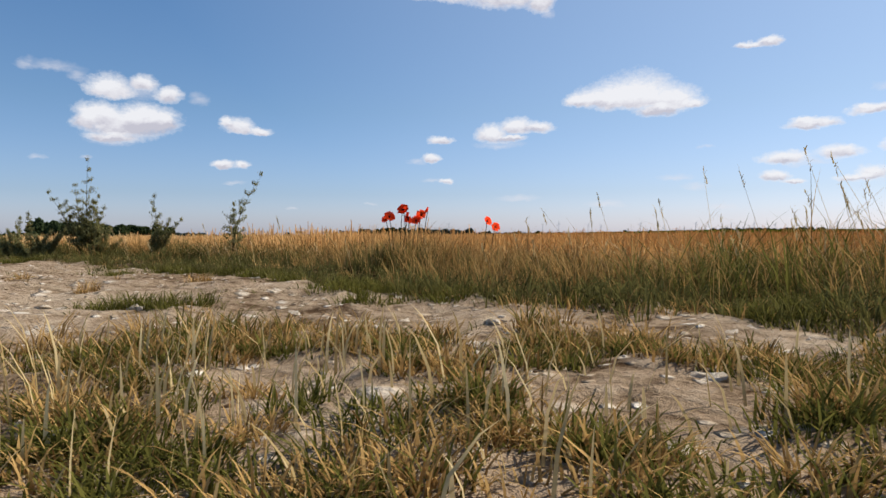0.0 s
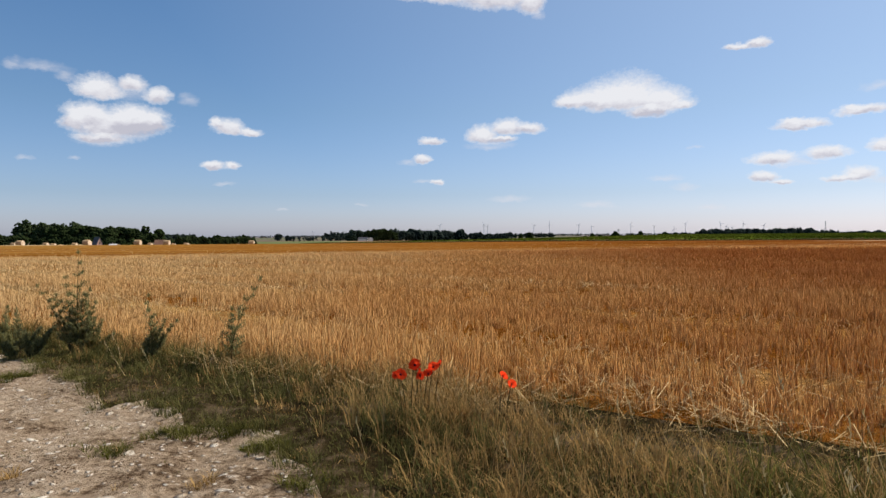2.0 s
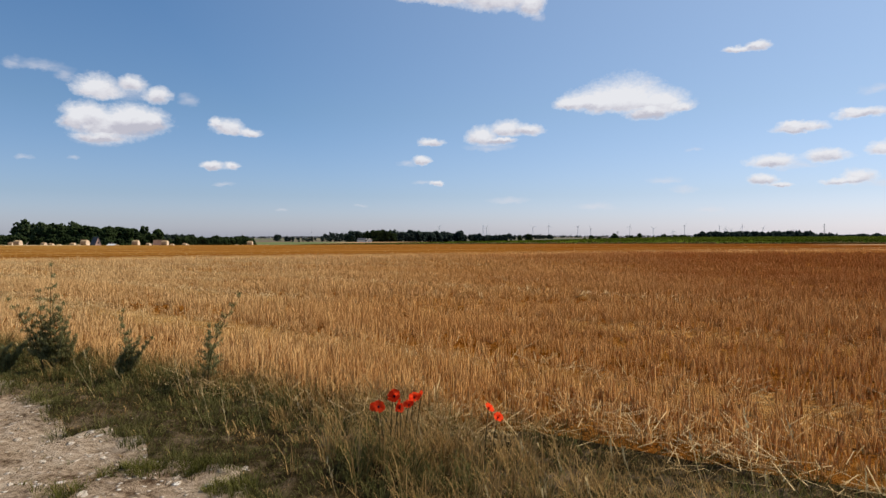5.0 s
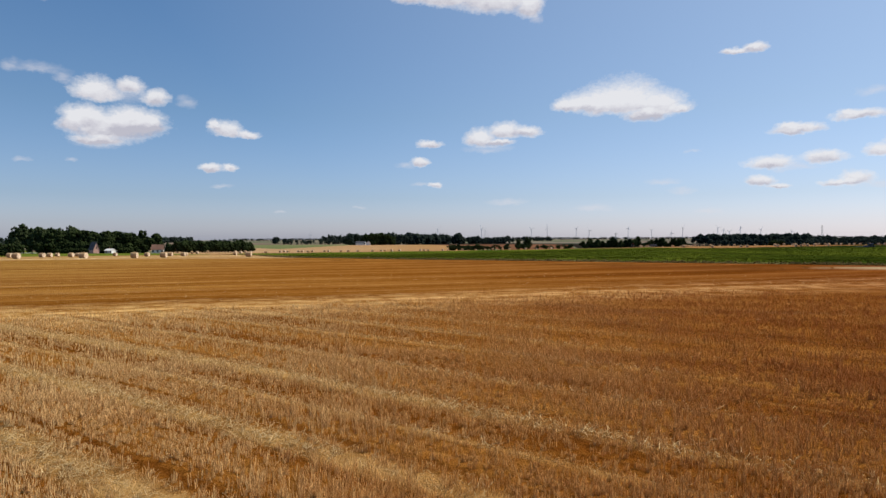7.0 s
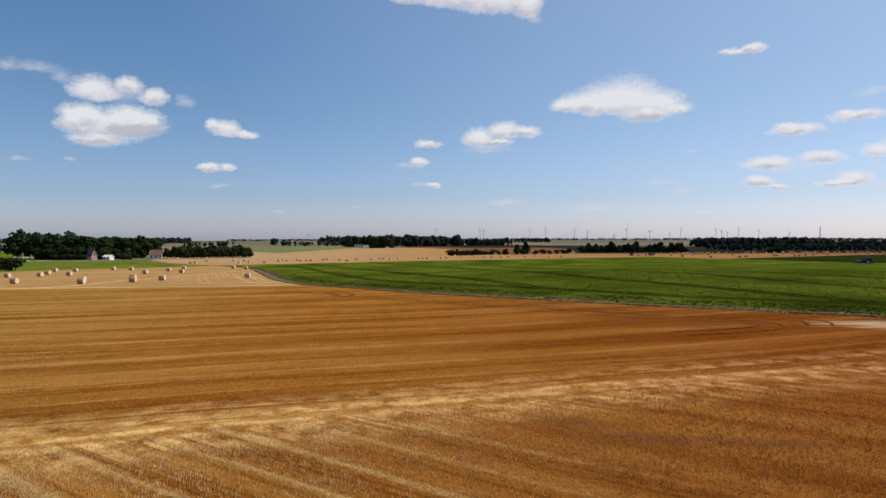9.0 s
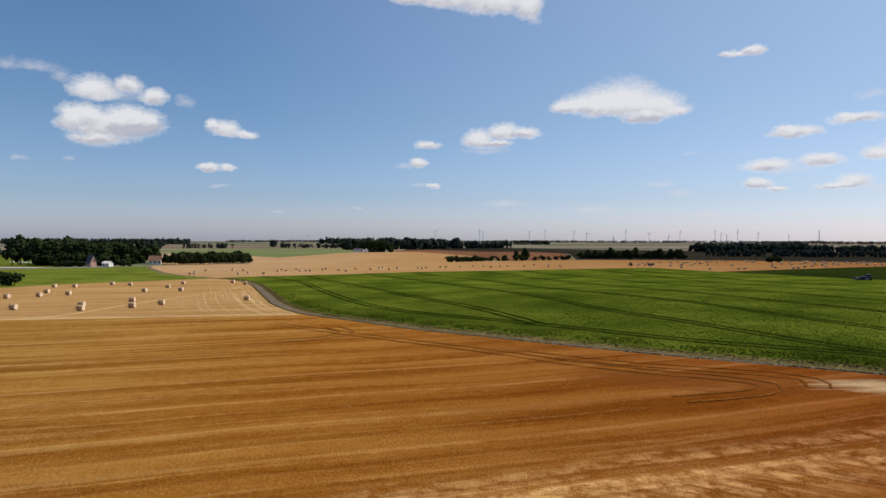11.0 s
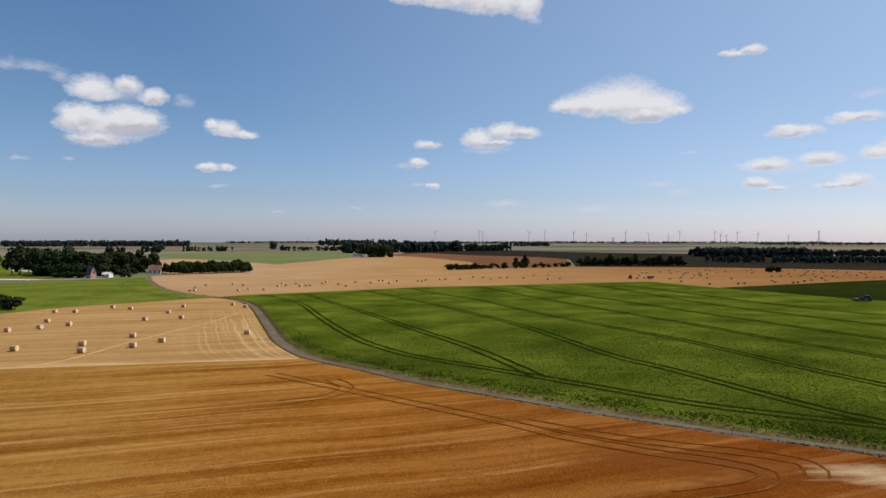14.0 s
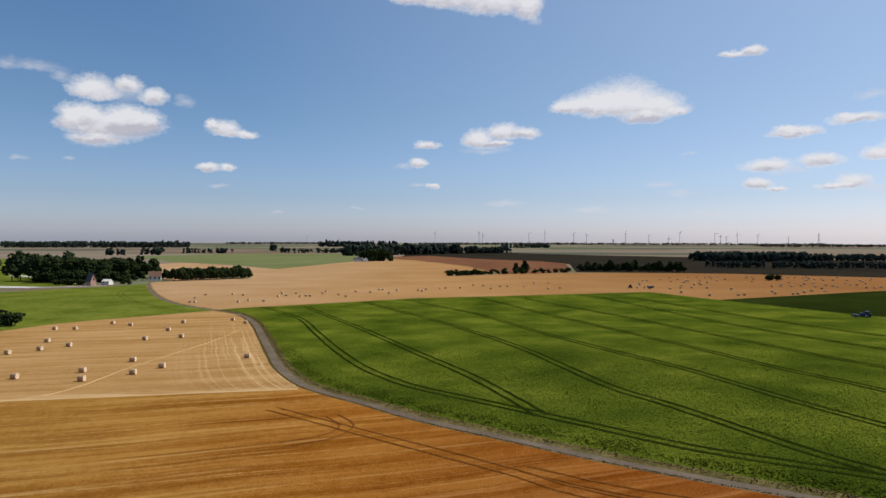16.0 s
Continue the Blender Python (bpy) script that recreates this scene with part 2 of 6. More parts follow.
    if not near_rows:
        # wheel marks that run beside the road
        off = math_node(nt, "SUBTRACT", 13.0, math_node(nt, "MULTIPLY_ADD", y, 0.33, x))
        off = math_node(nt, "MULTIPLY_ADD", math_node(nt, "EXPONENT", math_node(nt, "MULTIPLY", math_node(nt, "SUBTRACT", 96.0, y), 0.11)), 5.2, off)
        c = add(nt, "ShaderNodeCombineXYZ", {0: math_node(nt, "MULTIPLY_ADD", warp, 3.0, math_node(nt, "MULTIPLY", off, 1.5)), 1: math_node(nt, "MULTIPLY", y, 0.012), 2: 5.0})
        st = add(nt, "ShaderNodeMapRange", {0: noise_tex(nt, c.outputs[0], 1.0, 3.0, 0.6), 1: 0.50, 2: 0.63}).outputs[0]
        fade = add(nt, "ShaderNodeMapRange", {0: off, 1: 22.0, 2: 6.0}).outputs[0]
        fade = math_node(nt, "MULTIPLY", fade, add(nt, "ShaderNodeMapRange", {0: y, 1: 205.0, 2: 150.0}).outputs[0])
        col = mix(nt, math_node(nt, "MULTIPLY", st, math_node(nt, "MULTIPLY", math_node(nt, "MULTIPLY", fade, brk), 0.95)), col, straw)
        # trampled pale ground along the border with the brown stubble
        edge = math_node(nt, "SUBTRACT", y, math_node(nt, "MULTIPLY_ADD", x, 0.165, 102.8))
        dust = add(nt, "ShaderNodeMapRange", {0: math_node(nt, "MULTIPLY_ADD", math_node(nt, "SUBTRACT", noise_tex(nt, coords(nt, 9, (0.2, 1.0, 1)), 0.5, 5, 0.65), 0.5), -9.0, edge), 1: 3.4, 2: 0.4}).outputs[0]
        col = mix(nt, math_node(nt, "MULTIPLY", dust, 0.7), col, straw)
    if near_rows:
        # sunlit straw painted paler towards one side, shaded straw redder towards the other
        col = mix(nt, 1.0, col, sun_side_tint(nt, x, noise_tex(nt, v, 0.03, 3, 0.6)), "MULTIPLY")
        # trodden dark patches beside the swath
        for px, py, rx, ry in ((5.4, 23.6, 1.7, 0.7), (7.6, 21.6, 2.6, 0.8), (11.5, 21.0, 2.4, 0.6)):
            du = math_node(nt, "MULTIPLY_ADD", x, 1 / rx, -px / rx)
            dv = math_node(nt, "MULTIPLY_ADD", math_node(nt, "MULTIPLY_ADD", x, 0.25, y), 1 / ry, -(py + 0.25 * px) / ry)
            ring = math_node(nt, "SQRT", math_node(nt, "ADD", math_node(nt, "MULTIPLY", du, du), math_node(nt, "MULTIPLY", dv, dv)))
            trod = add(nt, "ShaderNodeMapRange", {0: math_node(nt, "SUBTRACT", math_node(nt, "MULTIPLY", noise_tex(nt, v, 1.6, 5, 0.7), 2.2), ring), 1: 0.0, 2: 0.7, 3: 0.0, 4: 0.6}).outputs[0]
            col = mix(nt, trod, col, (0.13, 0.055, 0.022))
        # bare red-brown ground where machines turned
        du = math_node(nt, "MULTIPLY", math_node(nt, "SUBTRACT", x, 21.0), 1 / 11)
        dv = math_node(nt, "MULTIPLY", math_node(nt, "SUBTRACT", math_node(nt, "MULTIPLY_ADD", x, 0.30, y), 57.0), 1 / 4.5)
        ring = math_node(nt, "SQRT", math_node(nt, "ADD", math_node(nt, "MULTIPLY", du, du), math_node(nt, "MULTIPLY", dv, dv)))
        swirl = math_node(nt, "MULTIPLY_ADD", math_node(nt, "SINE", math_node(nt, "MULTIPLY", ring, 17.0)), 0.25, 0.75)
        bare = add(nt, "ShaderNodeMapRange", {0: math_node(nt, "SUBTRACT", math_node(nt, "MULTIPLY", noise_tex(nt, v, 0.35, 5, 0.65), 2.0), ring), 1: -0.1, 2: 0.5, 3: 0.0, 4: 0.9}).outputs[0]
        col = mix(nt, math_node(nt, "MULTIPLY", bare, swirl), col, (0.16, 0.052, 0.012))
        # trampled pale patch where machines turn in from the road
        du = math_node(nt, "MULTIPLY", math_node(nt, "SUBTRACT", x, 39.5), 1 / 11)
        dv = math_node(nt, "MULTIPLY", math_node(nt, "SUBTRACT", math_node(nt, "MULTIPLY_ADD", x, 0.30, y), 57.8), 1 / 3.2)
        ring = math_node(nt, "SQRT", math_node(nt, "ADD", math_node(nt, "MULTIPLY", du, du), math_node(nt, "MULTIPLY", dv, dv)))
        spot = math_node(nt, "SUBTRACT", math_node(nt, "MULTIPLY_ADD", noise_tex(nt, coords(nt, 17, (0.25, 1.2, 1)), 0.6, 5, 0.65), 1.6, 0.2), ring)
        spot = add(nt, "ShaderNodeMapRange", {0: spot, 1: 0.0, 2: 0.6, 3: 0.0, 4: 0.85}).outputs[0]
        col = mix(nt, spot, col, (0.50, 0.36, 0.20))
    return finish(m, nt, b, col, 0.95, 0.0, math_node(nt, "ADD", math_node(nt, "MULTIPLY", fine, 0.5), grit), 1.0, 0.10)


def hill_material():
    """Stubble on the slope: paler on its near shoulder, browner to the other side."""
    m = surface("stubble_hill", (0.275, 0.156, 0.058), (0.335, 0.195, 0.080), (0.395, 0.243, 0.113), 0.6, 0.02, 0.95, 0.3, 0.05, 0.05)
    nt = m.node_tree
    b = nt.nodes["Principled BSDF"]
    old = b.inputs["Base Color"].links[0].from_socket
    v = nt.nodes.new("ShaderNodeTexCoord").outputs["Object"]
    sep = add(nt, "ShaderNodeSeparateXYZ", {0: v})
    streak = noise_tex(nt, coords(nt, -16, (0.012, 0.12, 1)), 1.0, 4, 0.6)
    f = add(nt, "ShaderNodeMapRange", {0: math_node(nt, "MULTIPLY_ADD", streak, 160.0, sep.outputs[0]), 1: -60.0, 2: 300.0}).outputs[0]
    col = mix(nt, 1.0, old, ramp(nt, f, [(0.0, (1.08, 1.17, 1.5)), (0.4, (1.0, 0.98, 1.0)), (1.0, (0.70, 0.56, 0.5))]), "MULTIPLY")
    nt.links.new(col, b.inputs["Base Color"])
    return m


def patchwork_material():
    """Far farmland: long fields of stubble, grass and plough in a loose patchwork."""
    m, nt, b = begin("far_farmland")
    v = coords(nt, 12, (0.0016, 0.0042, 0.0))
    cell = add(nt, "ShaderNodeTexVoronoi", {"Vector": v, "Scale": 1.0, "Randomness": 0.8}, distance="CHEBYCHEV")
    pick = add(nt, "ShaderNodeSeparateColor", {0: cell.outputs["Color"]}).outputs[0]
    n = add(nt, "ShaderNodeValToRGB", {"Fac": pick})
    n.color_ramp.interpolation = "CONSTANT"
    stops = [(0.0, (0.24, 0.185, 0.135)), (0.22, (0.09, 0.12, 0.055)), (0.40, (0.28, 0.22, 0.165)), (0.52, (0.06, 0.08, 0.050)),
             (0.66, (0.23, 0.17, 0.11)), (0.76, (0.13, 0.155, 0.06)), (0.9, (0.17, 0.105, 0.065))]
    els = n.color_ramp.elements
    while len(els) < len(stops):
        els.new(0.5)
    for e, (p, c) in zip(els, stops):
        e.position, e.color = p, (*c, 1)
    f = noise_tex(nt, coords(nt), 0.05, 5, 0.7)
    # distant haze put into the colour: all fields greyed towards one tone
    col = mix(nt, math_node(nt, "MULTIPLY_ADD", f, 0.5, 0.2), n.outputs["Color"], (0.13, 0.12, 0.105))
    return finish(m, nt, b, col, 0.95, 0.05)


# heaped clouds and thin wisps: azimuth, elevation, half width, rise over and drop under the middle, in degrees
HEAPS = [(17.7, 11.1, 3.92, 2.36, 0.66), (14.1, 11.2, 2.31, 1.42, 0.38), (20.5, 10.8, 2.61, 1.52, 0.60), (12.7, 11.3, 1.37, 0.77, 0.29), (15.7, 11.2, 2.84, 1.79, 0.67), (22.2, 10.6, 1.07, 0.60, 0.28), (19.5, 10.4, 2.10, 0.47, 0.61), (-26.9, 11.3, 1.92, 1.36, 0.52), (-24.5, 12.1, 1.24, 0.78, 0.52),
         (-22.6, 11.4, 1.20, 0.71, 0.67), (-27.7, 9.5, 1.97, 1.03, 0.86), (-24.4, 9.4, 2.86, 1.15, 1.34), (-26.1, 8.7, 3.20, 1.31, 1.15), (-22.9, 9.3, 1.15, 0.90, 0.90), (-28.6, 8.9, 1.07, 0.77, 0.69), (-26.8, 7.8, 2.09, 0.44, 0.44), (-17.1, 9.0, 1.47, 0.94, 0.42), (-15.4, 8.8, 1.22, 0.43, 0.29),
         (-18.0, 9.4, 0.59, 0.60, 0.42), (-18.5, 5.9, 1.00, 0.47, 0.28), (-16.9, 5.9, 0.83, 0.43, 0.24), (7.3, 9.3, 1.71, 0.98, 0.49), (5.1, 8.7, 1.52, 0.99, 0.60), (9.3, 9.3, 1.50, 0.59, 0.44), (6.7, 8.5, 1.52, 0.30, 0.40), (0.5, 8.3, 1.33, 0.45, 0.30), (-0.4, 6.7, 0.92, 0.45, 0.30),
         (1.2, 4.7, 0.66, 0.35, 0.20), (27.9, 14.8, 1.10, 0.47, 0.34), (26.5, 14.8, 1.25, 0.26, 0.17), (30.9, 8.3, 2.21, 0.52, 0.35), (30.3, 8.6, 1.17, 0.44, 0.26), (35.0, 9.0, 2.02, 0.46, 0.33), (34.3, 9.2, 0.90, 0.38, 0.21), (36.3, 6.3, 1.30, 0.62, 0.33), (37.5, 6.5, 1.19, 0.98, 0.33),
         (29.0, 5.8, 2.06, 0.67, 0.40), (32.7, 6.0, 1.70, 0.65, 0.39), (28.4, 4.4, 1.21, 0.54, 0.36), (29.6, 4.0, 0.87, 0.27, 0.18), (34.8, 4.3, 1.34, 0.72, 0.43), (34.0, 4.0, 1.86, 0.34, 0.26), (6.6, 20.2, 4.11, 2.18, 0.98), (2.3, 20.5, 3.55, 1.75, 0.67), (-0.7, 20.7, 2.44, 0.96, 0.62),
         (9.5, 19.6, 1.39, 1.50, 0.80)]
WISPS = [(30.9, 5.4, 2.28, 0.40, 0.26), (36.2, 3.8, 1.50, 0.38, 0.29), (20.8, 4.6, 1.90, 0.43, 0.24), (22.4, 3.8, 1.51, 0.43, 0.33), (7.4, 3.1, 2.32, 0.41, 0.25), (15.1, 2.5, 2.20, 0.40, 0.30), (-30.8, 12.7, 2.60, 0.65, 0.37), (-32.4, 12.8, 0.84, 0.56, 0.52), (-29.1, 12.3, 0.91, 0.66, 0.46),
         (5.8, 7.9, 2.73, 0.35, 0.30), (-1.7, 6.4, 1.02, 0.35, 0.30), (-0.2, 4.7, 1.43, 0.25, 0.15), (-17.6, 4.4, 1.10, 0.24, 0.14), (-25.1, 11.4, 2.49, 0.95, 0.79), (-26.9, 7.6, 2.41, 0.53, 0.53), (-20.2, 11.2, 0.97, 0.63, 0.45), (23.2, 7.1, 0.79, 0.19, 0.14), (-31.8, 6.0, 0.79, 0.25, 0.21),
         (-28.6, 6.2, 0.69, 0.26, 0.22), (24.4, 2.1, 1.30, 0.28, 0.19), (10.2, 18.7, 0.70, 0.54, 0.45), (35.9, 10.7, 1.37, 0.49, 0.33), (-30.7, 18.0, 0.95, 0.31, 0.39), (34.9, 18.0, 0.64, 0.38, 0.54), (28.4, 19.4, 1.05, 0.40, 0.56), (-5.8, 2.7, 0.70, 0.20, 0.15), (-12.9, 2.3, 0.77, 0.20, 0.15)]


def cloudy_sky():
    """The clear sky with its small fair-weather clouds, far beyond everything else."""
    nt = world.node_tree
    way = nt.nodes.new("ShaderNodeTexCoord").outputs["Generated"]
    sep = add(nt, "ShaderNodeSeparateXYZ", {0: way})
    az = math_node(nt, "MULTIPLY", math_node(nt, "ARCTAN2", sep.outputs[0], sep.outputs[1]), 57.2958)
    el = math_node(nt, "MULTIPLY", math_node(nt, "ARCSINE", sep.outputs[2]), 57.2958)
    at = add(nt, "ShaderNodeCombineXYZ", {0: az, 1: el, 2: 0.0}).outputs[0]
    billow_at = add(nt, "ShaderNodeCombineXYZ", {0: az, 1: math_node(nt, "MULTIPLY", el, 1.4), 2: 3.0}).outputs[0]
    wisp_at = add(nt, "ShaderNodeCombineXYZ", {0: math_node(nt, "MULTIPLY", az, 0.55), 1: math_node(nt, "MULTIPLY", el, 2.0), 2: 9.0}).outputs[0]
    # the outlines billow at two sizes
    for size, reach in ((0.7, 0.9), (2.0, 0.34)):
        jig = add(nt, "ShaderNodeTexNoise", {"Vector": billow_at, "Scale": size, "Detail": 3.0, "Roughness": 0.6}).outputs["Color"]
        jig = add(nt, "ShaderNodeVectorMath", {0: jig, 1: (0.5, 0.5, 0.5)}, operation="SUBTRACT").outputs[0]
        jig = add(nt, "ShaderNodeVectorMath", {0: jig, 1: (reach * 1.5, reach * 0.8, 0)}, operation="MULTIPLY").outputs[0]
        at = add(nt, "ShaderNodeVectorMath", {0: at, 1: jig}, operation="ADD").outputs[0]

    sep = add(nt, "ShaderNodeSeparateXYZ", {0: at})
    across, rise = sep.outputs[0], sep.outputs[1]

    def cover(rows):
        total, top = None, None
        for a, e, w, up, down in rows:
            up, w = 1.12 * up, 1.0 * w
            over = math_node(nt, "MULTIPLY_ADD", rise, 1 / up, -e / up)
            far = math_node(nt, "MAXIMUM", over, math_node(nt, "MULTIPLY", over, -up / down))
            side = math_node(nt, "MULTIPLY_ADD", across, 1 / w, -a / w)
            far = math_node(nt, "SQRT", math_node(nt, "MULTIPLY_ADD", side, side, math_node(nt, "MULTIPLY", far, far)))
            q = math_node(nt, "SUBTRACT", 1.0, far)
            lift = math_node(nt, "MULTIPLY", math_node(nt, "MAXIMUM", q, 0.0), over)
            total = math_node(nt, "SMOOTH_MAX", total, q, 0.18) if total else q
            top = math_node(nt, "ADD", lift, top) if top else lift
        return total, top

    heap, tone = cover(HEAPS)
    wisp, _ = cover(WISPS)
    fluff = noise_tex(nt, billow_at, 3.2, 4, 0.6)
    tint = ramp(nt, add(nt, "ShaderNodeMapRange", {0: el, 1: 0.0, 2: 90.0}).outputs[0], SKY_TINT)
    clear = mix(nt, 1.0, sky.outputs[0], tint, "MULTIPLY")
    clear = add(nt, "ShaderNodeVectorMath", {0: clear, 3: SKY_STRENGTH}, operation="SCALE").outputs[0]
    # the air whitens towards the sun
    sunward = add(nt, "ShaderNodeVectorMath", {0: way, 1: tuple(SUN_WAY)}, operation="DOT_PRODUCT").outputs["Value"]
    haze = add(nt, "ShaderNodeMapRange", {0: sunward, 1: 0.25, 2: 0.80, 3: 0.0, 4: 0.30}).outputs[0]
    clear = mix(nt, haze, clear, (0.60, 0.65, 0.74))
    lit = math_node(nt, "MULTIPLY_ADD", noise_tex(nt, billow_at, 0.9, 4, 0.6), 0.9, math_node(nt, "MULTIPLY_ADD", tone, 1.5, 0.02))
    thin = add(nt, "ShaderNodeMapRange", {0: heap, 1: 0.0, 2: 0.35, 3: 0.25, 4: 0.0}).outputs[0]
    white = ramp(nt, math_node(nt, "ADD", lit, thin), [(0.20, (0.54, 0.53, 0.60)), (0.42, (0.70, 0.69, 0.74)), (0.72, (0.83, 0.83, 0.86))])
    strand = noise_tex(nt, wisp_at, 1.6, 5, 0.65)
    veil = add(nt, "ShaderNodeMapRange", {0: math_node(nt, "MULTIPLY", math_node(nt, "MAXIMUM", wisp, 0.0), strand), 1: 0.02, 2: 0.45, 3: 0.0, 4: 0.42}).outputs[0]
    edge = math_node(nt, "MULTIPLY_ADD", math_node(nt, "SUBTRACT", fluff, 0.5), 0.40, heap)
    thick = add(nt, "ShaderNodeMapRange", {0: edge, 1: -0.10, 2: 0.46, 3: 0.0, 4: 0.95}).outputs[0]
    out = mix(nt, veil, clear, (0.74, 0.73, 0.78))
    out = mix(nt, thick, out, white)
    back = nt.nodes["Background"]
    nt.links.new(out, back.inputs[0])
    back.inputs[1].default_value = 1.0


SKY_TINT = [(0.0, (1.30, 1.38, 1.98)), (0.015, (1.10, 1.18, 1.66)), (0.04, (0.90, 1.01, 1.34)), (0.12, (0.79, 0.97, 1.15)), (0.28, (0.66, 0.96, 1.17)), (1.0, (0.55, 0.70, 0.78))]
cloudy_sky()
M = {}
M["chalk"] = chalk_material()
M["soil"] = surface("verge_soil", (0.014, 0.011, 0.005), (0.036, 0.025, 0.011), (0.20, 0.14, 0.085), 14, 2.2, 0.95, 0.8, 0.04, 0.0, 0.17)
M["stubble"] = stubble_material("stubble_brown", (0.105, 0.035, 0.006), (0.222, 0.090, 0.015), (0.335, 0.168, 0.040), (0.58, 0.395, 0.16))
M["stubble_pale"] = stubble_material("stubble_pale", (0.235, 0.120, 0.038), (0.305, 0.170, 0.062), (0.385, 0.232, 0.098), (0.54, 0.38, 0.20), False)
M["stubble_hill"] = hill_material()
M["crop"] = surface("leaf_crop", (0.024, 0.041, 0.004), (0.067, 0.093, 0.009), (0.138, 0.158, 0.018), 3.6, 0.06, 0.9, 0.8, 0.25, 0.0, 0.12)
M["meadow"] = surface("meadow_grass", (0.060, 0.085, 0.010), (0.105, 0.130, 0.018), (0.16, 0.175, 0.030), 0.5, 0.05, 0.85, 0.6, 0.15, 0.1, 0.14)
M["pasture"] = surface("far_pasture", (0.10, 0.12, 0.05), (0.135, 0.155, 0.065), (0.18, 0.19, 0.085), 0.3, 0.01, 0.9, 0.2, 0.1, 0.1)
M["plough"] = surface("ploughed_soil", (0.11, 0.050, 0.028), (0.155, 0.072, 0.040), (0.20, 0.10, 0.056), 0.5, 0.02, 0.95, 0.5, 0.15, 0.05)
M["dark_crop"] = surface("dark_crop", (0.015, 0.014, 0.011), (0.024, 0.021, 0.016), (0.036, 0.030, 0.022), 0.3, 0.01, 0.95, 0.3, 0.1, 0.05)
# a cloud's shadow on the crop, painted as a darker leaf colour
M["shade_crop"] = surface("cloud_shaded_leaf_crop", (0.010, 0.016, 0.003), (0.018, 0.027, 0.005), (0.034, 0.044, 0.009), 1.8, 0.03, 0.9, 0.8, 0.3, 0.0, 0.15)
M["straw_line"] = surface("dropped_straw", (0.36, 0.23, 0.09), (0.50, 0.35, 0.17), (0.62, 0.47, 0.27), 3.5, 0.5, 0.95, 0.6, 0.08, 0.0)
M["far"] = patchwork_material()
M["road"] = surface("worn_asphalt", (0.088, 0.068, 0.052), (0.130, 0.103, 0.080), (0.19, 0.155, 0.122), 5, 0.2, 0.9, 0.3, 0.01, 0.1)
M["roadside"] = surface("roadside_grass", (0.05, 0.045, 0.014), (0.12, 0.10, 0.038), (0.24, 0.18, 0.08), 2.5, 0.25, 0.9, 0.7, 0.12, 0.1)
M["stone"] = surface("chalk_stone", (0.34, 0.26, 0.18), (0.54, 0.45, 0.35), (0.72, 0.65, 0.55), 30, 3, 0.9, 0.5, 0.01, 0.1)
M["clod"] = surface("earth_clod", (0.075, 0.042, 0.023), (0.15, 0.092, 0.054), (0.28, 0.19, 0.12), 18, 3, 0.95, 0.6, 0.01, 0.1)
M["straw"] = straw_material()
M["litter"] = leafy("loose_straw", (0.38, 0.23, 0.085), (0.74, 0.55, 0.29), 0.5, 0.15)
M["grass"] = leafy("green_grass", (0.020, 0.024, 0.008), (0.224, 0.198, 0.066), 0.7, 0.35)
M["fresh_grass"] = leafy("fresh_grass", (0.030, 0.034, 0.007), (0.22, 0.20, 0.050), 0.7, 0.4)
M["dry_grass"] = leafy("dry_grass", (0.079, 0.038, 0.011), (0.666, 0.420, 0.160), 0.6, 0.3)
M["seed"] = leafy("seed_heads", (0.34, 0.23, 0.09), (0.78, 0.62, 0.34), 0.6, 0.25)
M["weed_leaf"] = leafy("weed_leaves", (0.10, 0.10, 0.042), (0.42, 0.39, 0.17), 0.8, 0.6)
M["weed_stem"] = leafy("weed_stem", (0.05, 0.045, 0.02), (0.12, 0.09, 0.045), 0.7, 0.0)
M["crop_leaf"] = leafy("crop_leaves", (0.056, 0.078, 0.007), (0.162, 0.182, 0.020), 0.8, 0.5)
M["tuft"] = leafy("roadside_tufts", (0.075, 0.060, 0.020), (0.28, 0.205, 0.085), 0.7, 0.3)
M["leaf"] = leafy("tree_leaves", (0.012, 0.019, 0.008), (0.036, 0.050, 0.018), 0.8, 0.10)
# greyer and bluer than near leaves: the haze of distance put into the colour
M["leaf_far"] = leafy("hazed_wood_leaves", (0.024, 0.033, 0.027), (0.044, 0.056, 0.044), 0.8, 0.10)
M["leaf_pale"] = leafy("poplar_leaves", (0.024, 0.036, 0.016), (0.062, 0.078, 0.036), 0.8, 0.12)
M["bark"] = surface("bark", (0.04, 0.03, 0.02), (0.08, 0.06, 0.045), (0.14, 0.11, 0.08), 4, 1, 0.95, 0.6, 0.03)
# ends paler than the sides: sunlit ends and shaded sides put into the colours
M["bale"] = surface("bale_straw", (0.28, 0.17, 0.085), (0.47, 0.31, 0.17), (0.66, 0.48, 0.30), 9, 1.2, 0.9, 0.6, 0.03)
M["bale_end"] = surface("sunlit_bale_end_straw", (0.46, 0.33, 0.22), (0.67, 0.52, 0.37), (0.80, 0.66, 0.51), 14, 2, 0.95, 0.8, 0.04)
M["brick"] = surface("pink_brick", (0.42, 0.24, 0.18), (0.52, 0.32, 0.25), (0.60, 0.40, 0.32), 6, 0.7, 0.9, 0.3, 0.01)
M["white_wall"] = plain("white_plaster", (0.78, 0.76, 0.72), 0.8, 0.2)
M["tile"] = surface("roof_tiles", (0.12, 0.07, 0.05), (0.20, 0.115, 0.085), (0.28, 0.17, 0.13), 3, 0.5, 0.85, 0.5, 0.03)
M["slate"] = surface("slate_roof", (0.06, 0.06, 0.07), (0.10, 0.10, 0.11), (0.15, 0.15, 0.16), 3, 0.5, 0.7, 0.3, 0.02)
M["glass"] = plain("dark_window_glass", (0.03, 0.035, 0.04), 0.1, 0.6)
